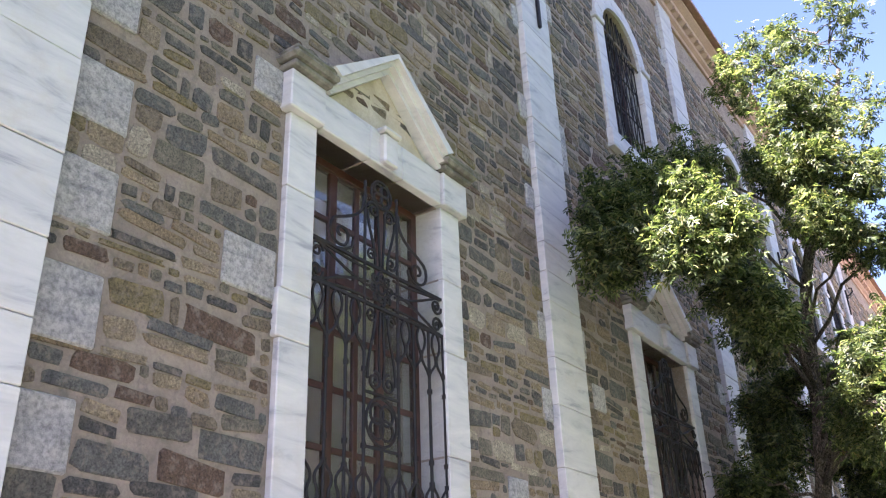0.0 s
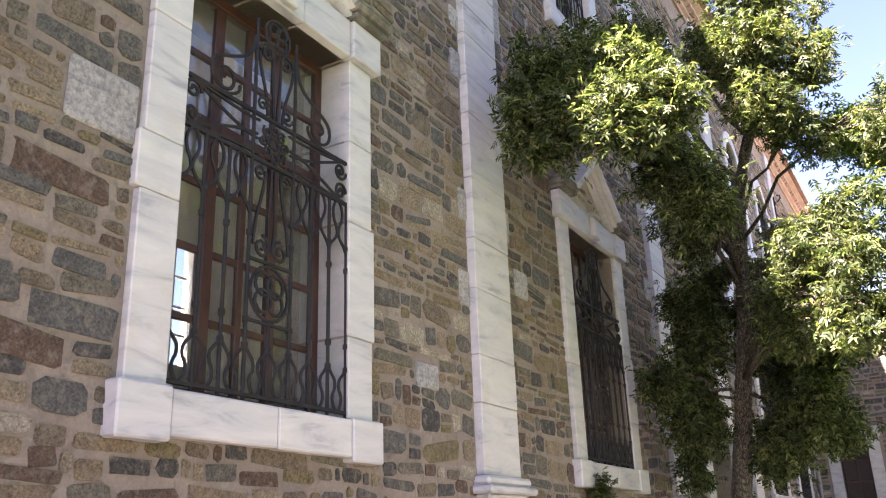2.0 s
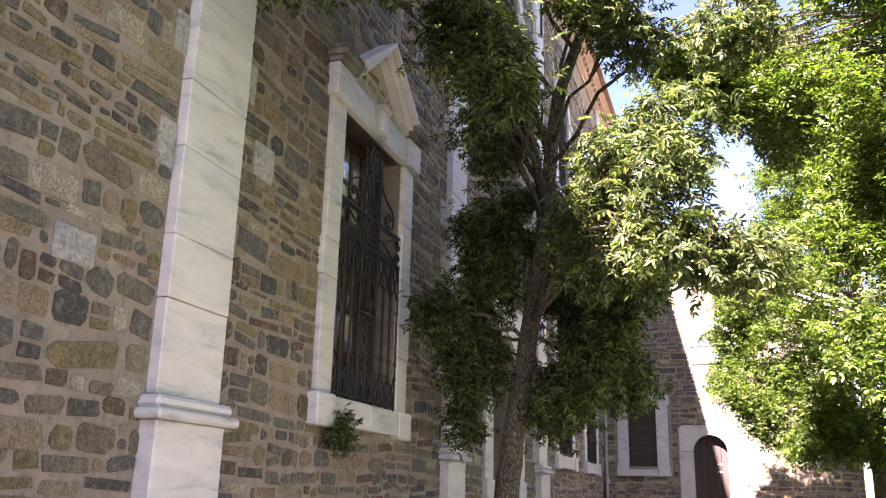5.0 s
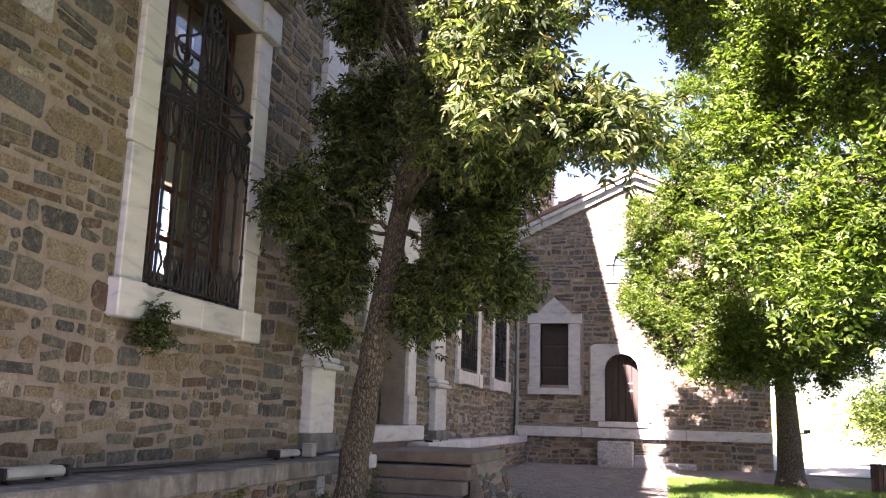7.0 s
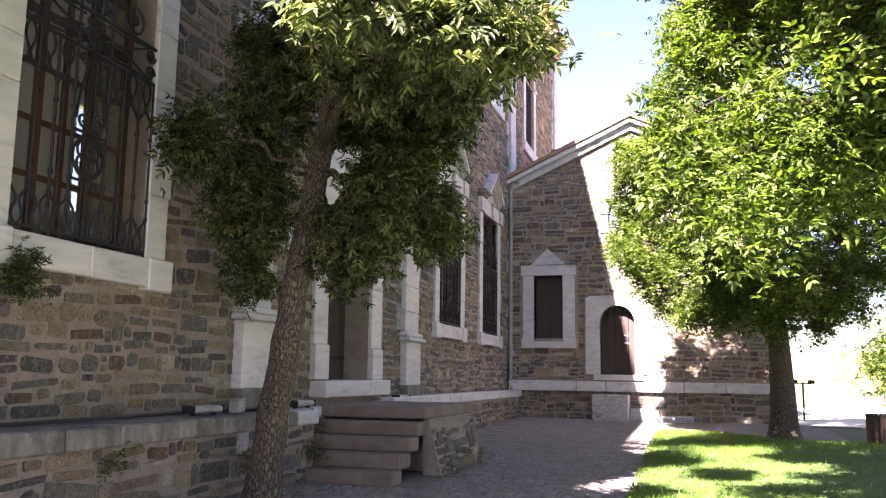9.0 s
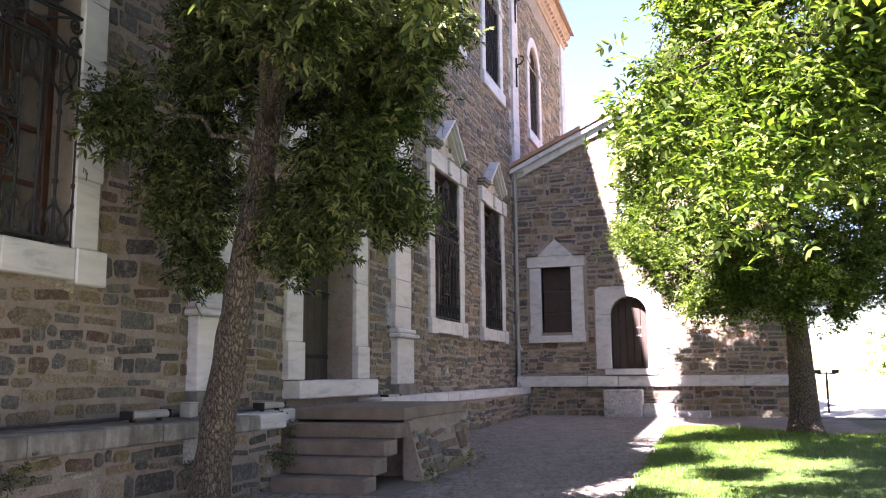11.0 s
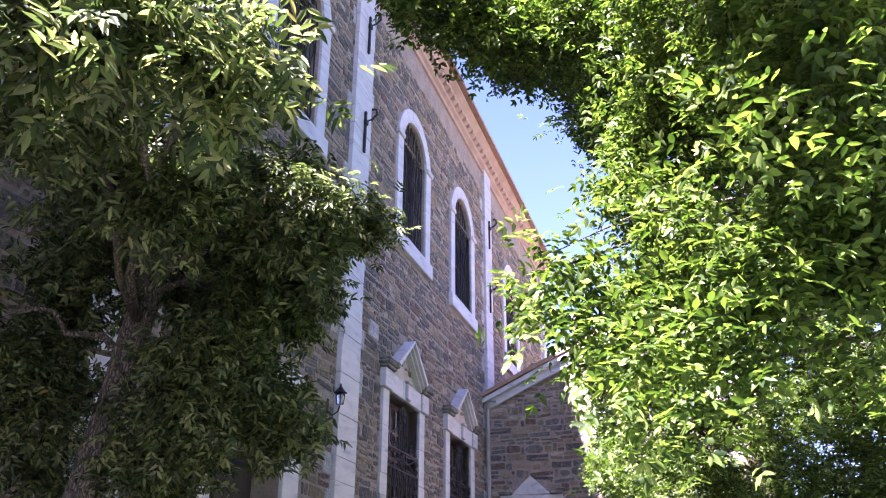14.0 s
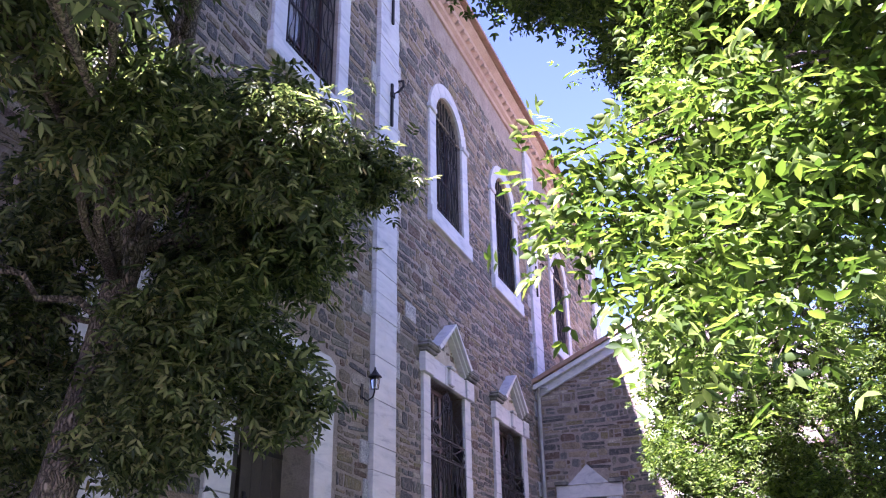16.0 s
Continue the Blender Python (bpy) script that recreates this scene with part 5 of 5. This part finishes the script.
part("arm", Mesh().tube([(-0.25, 0, 1.2), (0.25, 0, 1.2)], 0.02, 6), M_IRON, th)
for s in (-1, 1):
    part("lamp_head", Mesh().box(s * 0.25 - 0.1, s * 0.25 + 0.1, -0.07, 0.07, 1.2, 1.32, 0.015), M_IRON, th)

M_BANK = surface("dry_grass_bank", [(0.3, (0.18, 0.21, 0.045)), (0.7, (0.30, 0.30, 0.09))], 0.5, 12.0, 0.95, 0.5, 0.05)
bank = Mesh()
for i in range(9):
    x = 8.5 + i * 4
    for y, z in ((74.0, 0.3), (78.0, 1.2), (86.0, 2.6), (100.0, 4.2), (140, 5.5)):
        bank.v.append((x + (y - 46) * (i - 1) * 0.05, y, z + 0.2 * math.sin(i * 1.7 + y)* (y > 74)))
for i in range(8):
    for j in range(4):
        k = i * 5 + j
        bank.f.append((k, k + 5, k + 6, k + 1))
setting("grass_bank", bank, M_BANK, "sunlit yellow-green grass bank beyond the path", "bank", True)
M_PATH = surface("pale_gravel_path", [(0.3, (0.42, 0.39, 0.345)), (0.7, (0.56, 0.53, 0.48))], 0.6, 20.0, 0.95, 0.5, 0.02)
pt = Mesh()
for y, xa, xb in ((32.5, 8.2, 40), (40, 8.0, 45), (60, 2.0, 60), (76, 2.0, 80)):
    zz = ground_z(y) + 0.0 + (0.0 if y < 60 else (y - 60) * 0.035)
    pt.v += [(xa, y, zz), (xb, y, zz)]
pt.f = [(0, 1, 3, 2), (2, 3, 5, 4), (4, 5, 7, 6)]
setting("path", pt, M_PATH, "wide pale gravel path in full sun", "path")
th = thing("garden_wall", (12.6, 38.0, 0.1), "low pale stone wall beside the sunlit path", "wall")
part("wall_body", Mesh().box(-0.3, 6.0, -0.25, 0.25, -0.2, 1.0, 0.03), M_MORTAR, th)
part("wall_cap", Mesh().box(-0.36, 6.1, -0.32, 0.32, 1.003, 1.1, 0.02), M_COPING, th)


def small_tree(at, h, r, seed, label, mat, n):
    rnd = random.Random(seed)
    th = thing("small_tree", at, label, "tree", "trees beyond the path")
    part("trunk", Mesh().tube([(0, 0, -0.1), (0.1, 0.05, h * 0.3), (0.25, 0.1, h * 0.6)], [0.14, 0.1, 0.05], 8), M_BARK, th, smooth=True)
    cl = []
    for k in range(4):
        c = Vector((rnd.uniform(-r, r) * 0.6, rnd.uniform(-r, r) * 0.6, h * rnd.uniform(0.5, 0.8)))
        part("limb", Mesh().tube([(0.1, 0.05, h * 0.3), tuple(c * 0.6), tuple(c)], [0.07, 0.05, 0.02], 6), M_BARK, th)
        for _ in range(n):
            v = Vector((rnd.gauss(0, 0.42), rnd.gauss(0, 0.42), rnd.gauss(0, 0.32)))
            cl.append((*(c + v * r), 1.4))
    leaf_cloud("crown", cl, 0.42, 5, 10, 0.2, 0.2, seed, mat, th)


small_tree((13.2, 40.0, 0.1), 3.2, 1.5, 5, "small bushy tree in sun by the garden wall", M_LEAF_B, 40)
small_tree((15.0, 33.0, 0.1), 4.2, 2.0, 6, "leafy young tree beside the path", M_LEAF_B, 45)
small_tree((17.5, 44.0, 0.3), 6.5, 2.6, 7, "tall leafy tree behind the garden wall", M_LEAF_B, 60)


# ---- rubble ----
def free_spans(y0, y1, z0, z1, keep):
    """What is left of a course once the dressed stone is taken out."""
    spans = [(y0, y1)]
    for a, c, e, g in keep:
        if e < z1 - 0.125 and g > z0 + 0.1:
            spans = [p for s, t in spans for p in (((s, min(t, a)), (max(s, c), t))) if p[1] - p[0] > 0.07]
    return spans


def stone_shape(w, h, rnd, proud):
    """One rubble stone: an uneven outline, edges worn down into the mortar."""
    n = 8
    base, top = [], []
    cut = min(w, h) * rnd.uniform(0.06, 0.34)
    tilt = rnd.gauss(0, 0.06)
    for cy, cz in ((1, -1), (1, 1), (-1, 1), (-1, -1)):
        for first in (True, False):
            side_first = (cy * cz > 0) == first
            y, z = (cy * w / 2, cz * (h / 2 - cut * rnd.uniform(0.5, 1.4))) if side_first else (cy * (w / 2 - cut * rnd.uniform(0.5, 1.6)), cz * h / 2)
            y, z = y * rnd.uniform(0.92, 1.06), z * rnd.uniform(0.80, 1.08)
            y, z = y - z * tilt, z + y * tilt
            base.append((-0.02, y, z))
            e = rnd.uniform(0.86, 0.95)
            top.append((proud * rnd.uniform(0.5, 1.4), y * e, z * e))
    vs = base + top
    fs = [(k, (k + 1) % n, n + (k + 1) % n, n + k) for k in range(n)] + [tuple(range(n, 2 * n))]
    return vs, fs


def lay(y0, y1, z0, z1, keep, rnd, size=1.0, proud=0.013):
    """Courses of rubble over a stretch of wall: (centre y, centre z, shape)."""
    out = []
    z = z0
    while z < z1 - 0.05:
        h = rnd.choice((0.09, 0.12, 0.15, 0.19, 0.23, 0.27)) * size
        h = min(h, z1 - z)
        for s, t in free_spans(y0, y1, z, z + h, keep):
            y = s
            while y < t - 0.05:
                w = min(rnd.choice((0.12, 0.2, 0.26, 0.34, 0.46, 0.62)) * rnd.uniform(0.8, 1.15) * size * (0.75 + h * 1.6), t - y)
                if t - y - w < 0.08:
                    w = t - y
                jz = rnd.uniform(-0.025, 0.025) + 0.085 * noise.noise((y * 0.7, z * 0.35, 3.7)) + 0.04 * noise.noise((y * 2.3, z * 0.8, 9.1))
                gap = rnd.uniform(0.006, 0.05)
                if h > 0.16 * size and rnd.random() < 0.3:
                    for q in (0.27, 0.74):
                        out.append((y + w / 2, z + h * q + jz, stone_shape(w - gap, h * 0.46 - gap * 0.5, rnd, proud)))
                else:
                    out.append((y + w / 2, z + h / 2 + jz, stone_shape(w - gap, h * rnd.uniform(0.9, 1.06) - gap, rnd, proud)))
                y += w
        z += h
    return out


def place(stones, to_world, near, parent, limit):
    """The near stones as parts of their own, all others joined."""
    rest, count = Mesh(), 0
    for y, z, (vs, fs) in stones:
        if count < limit and near(y, z):
            me = bpy.data.meshes.new("stone")
            me.from_pydata([to_world(a, y + b_, z + c_) for a, b_, c_ in vs], [], fs)
            me.materials.append(M_STONE)
            ob = new("stone", me)
            ob.parent = parent
            count += 1
        else:
            rest.add([to_world(a, y + b_, z + c_) for a, b_, c_ in vs], fs)
    ob = new("rubble_stones", mesh_data("rubble_stones", rest, M_STONES, fix=False))
    ob.parent = parent
    return tagged(ob, "grey, brown and buff rubble stones", kind="stuff")


rnd = random.Random(77)
place(lay(2.3, 39.0, 0.95, 14.7, KEEP, rnd), lambda a, y, z: (a, y, z), lambda y, z: 2.6 < y < 10.8 and 1.7 < z < 4.2, wall_main, 300)
place(lay(4.0, 16.95, 0.0, 0.72, [], rnd, 1.15, 0.02), lambda a, y, z: (0.70 + a, y, z), lambda y, z: 11.5 < y < 17.0, wall_ledge, 120)
place(lay(20.9, END_Y, 0.05, 0.78, [], rnd, 1.1, 0.02), lambda a, y, z: (0.40 + a, y, z), lambda y, z: False, wall_ledge, 0)
for k in range(5):
    EKEEP.append((-1, 0.2 + k * 0.6, 7.9 + k * 0.27, 9.9))
    EKEEP.append((END_X1 - 0.2 - k * 0.6, 9, 7.9 + k * 0.27, 9.9))
place(lay(0.1, END_X1, 0.12, 9.0, EKEEP, rnd, 0.95), lambda a, y, z: (y, END_Y - a, z), lambda y, z: y < 6 and z < 9, wall_end, 300)
ck = lay(0.0, 2.7, 0.0, 0.62, [], rnd, 1.2, 0.02)
place(ck, lambda a, y, z: (0.90 - 0.30 * z - 0.02 * y + a, y, z), lambda y, z: True, bpy.data.objects["cheek_wall"], 60)
# the far stretch of the church past the annex roof
place(lay(39.0, 43.6, 8.0, 14.7, KEEP, rnd, 1.2), lambda a, y, z: (a, y, z), lambda y, z: False, wall_main, 0)

# ---- cobbles and grass ----
rnd = random.Random(9)
sett = Mesh()
y = 12.0
while y < END_Y - 0.1:
    d = rnd.uniform(0.11, 0.15)
    x = 0.5 + rnd.uniform(0, 0.1)
    while x < 5.0:
        w = rnd.uniform(0.11, 0.2)
        if not (y < 20.9 and x < 2.3 and y > 16.4):
            z = ground_z(y) + rnd.uniform(0.008, 0.022)
            e = 0.022
            vs = [(x, y, z - 0.04), (x + w - 0.012, y, z - 0.04), (x + w - 0.012, y + d - 0.012, z - 0.04), (x, y + d - 0.012, z - 0.04),
                  (x + e, y + e, z), (x + w - 0.012 - e, y + e, z), (x + w - 0.012 - e, y + d - 0.012 - e, z), (x + e, y + d - 0.012 - e, z)]
            vs = [(a + rnd.uniform(-0.008, 0.008), c + rnd.uniform(-0.008, 0.008), e_) for a, c, e_ in vs]
            sett.add(vs, [(4, 5, 6, 7), (0, 1, 5, 4), (1, 2, 6, 5), (2, 3, 7, 6), (3, 0, 4, 7)])
        x += w
    y += d
ob = new("cobbles", mesh_data("cobbles", sett, M_SETT, fix=False))
ob.parent = pavement
tagged(ob, "uneven grey cobbles", kind="stuff")


def inside(x, y, poly):
    odd = False
    for (x0, y0), (x1, y1) in zip(poly, poly[1:] + poly[:1]):
        if (y0 > y) != (y1 > y) and x < (x1 - x0) * (y - y0) / (y1 - y0) + x0:
            odd = not odd
    return odd


gr = Mesh()
grow = [(x + (0.06 if x > 6 else -0.06), y) for x, y in LAWN]
for _ in range(90000):
    x, y = rnd.uniform(4.7, 12.0), 13.0 + 15.5 * rnd.random() ** 1.25
    if not inside(x, y, grow):
        continue
    z = ground_z(y) + 0.045
    h, a = rnd.uniform(0.035, 0.085), rnd.uniform(0, 6.283)
    w = rnd.uniform(0.004, 0.008)
    lx, ly = rnd.gauss(0, 0.02), rnd.gauss(0, 0.02)
    gr.add([(x - w * math.cos(a), y - w * math.sin(a), z), (x + w * math.cos(a), y + w * math.sin(a), z), (x + lx, y + ly, z + h)], [(0, 1, 2)])
ob = new("grass", mesh_data("grass", gr, M_GRASS, fix=False))
ob.parent = lawn
tagged(ob, "short bright green grass", kind="stuff")
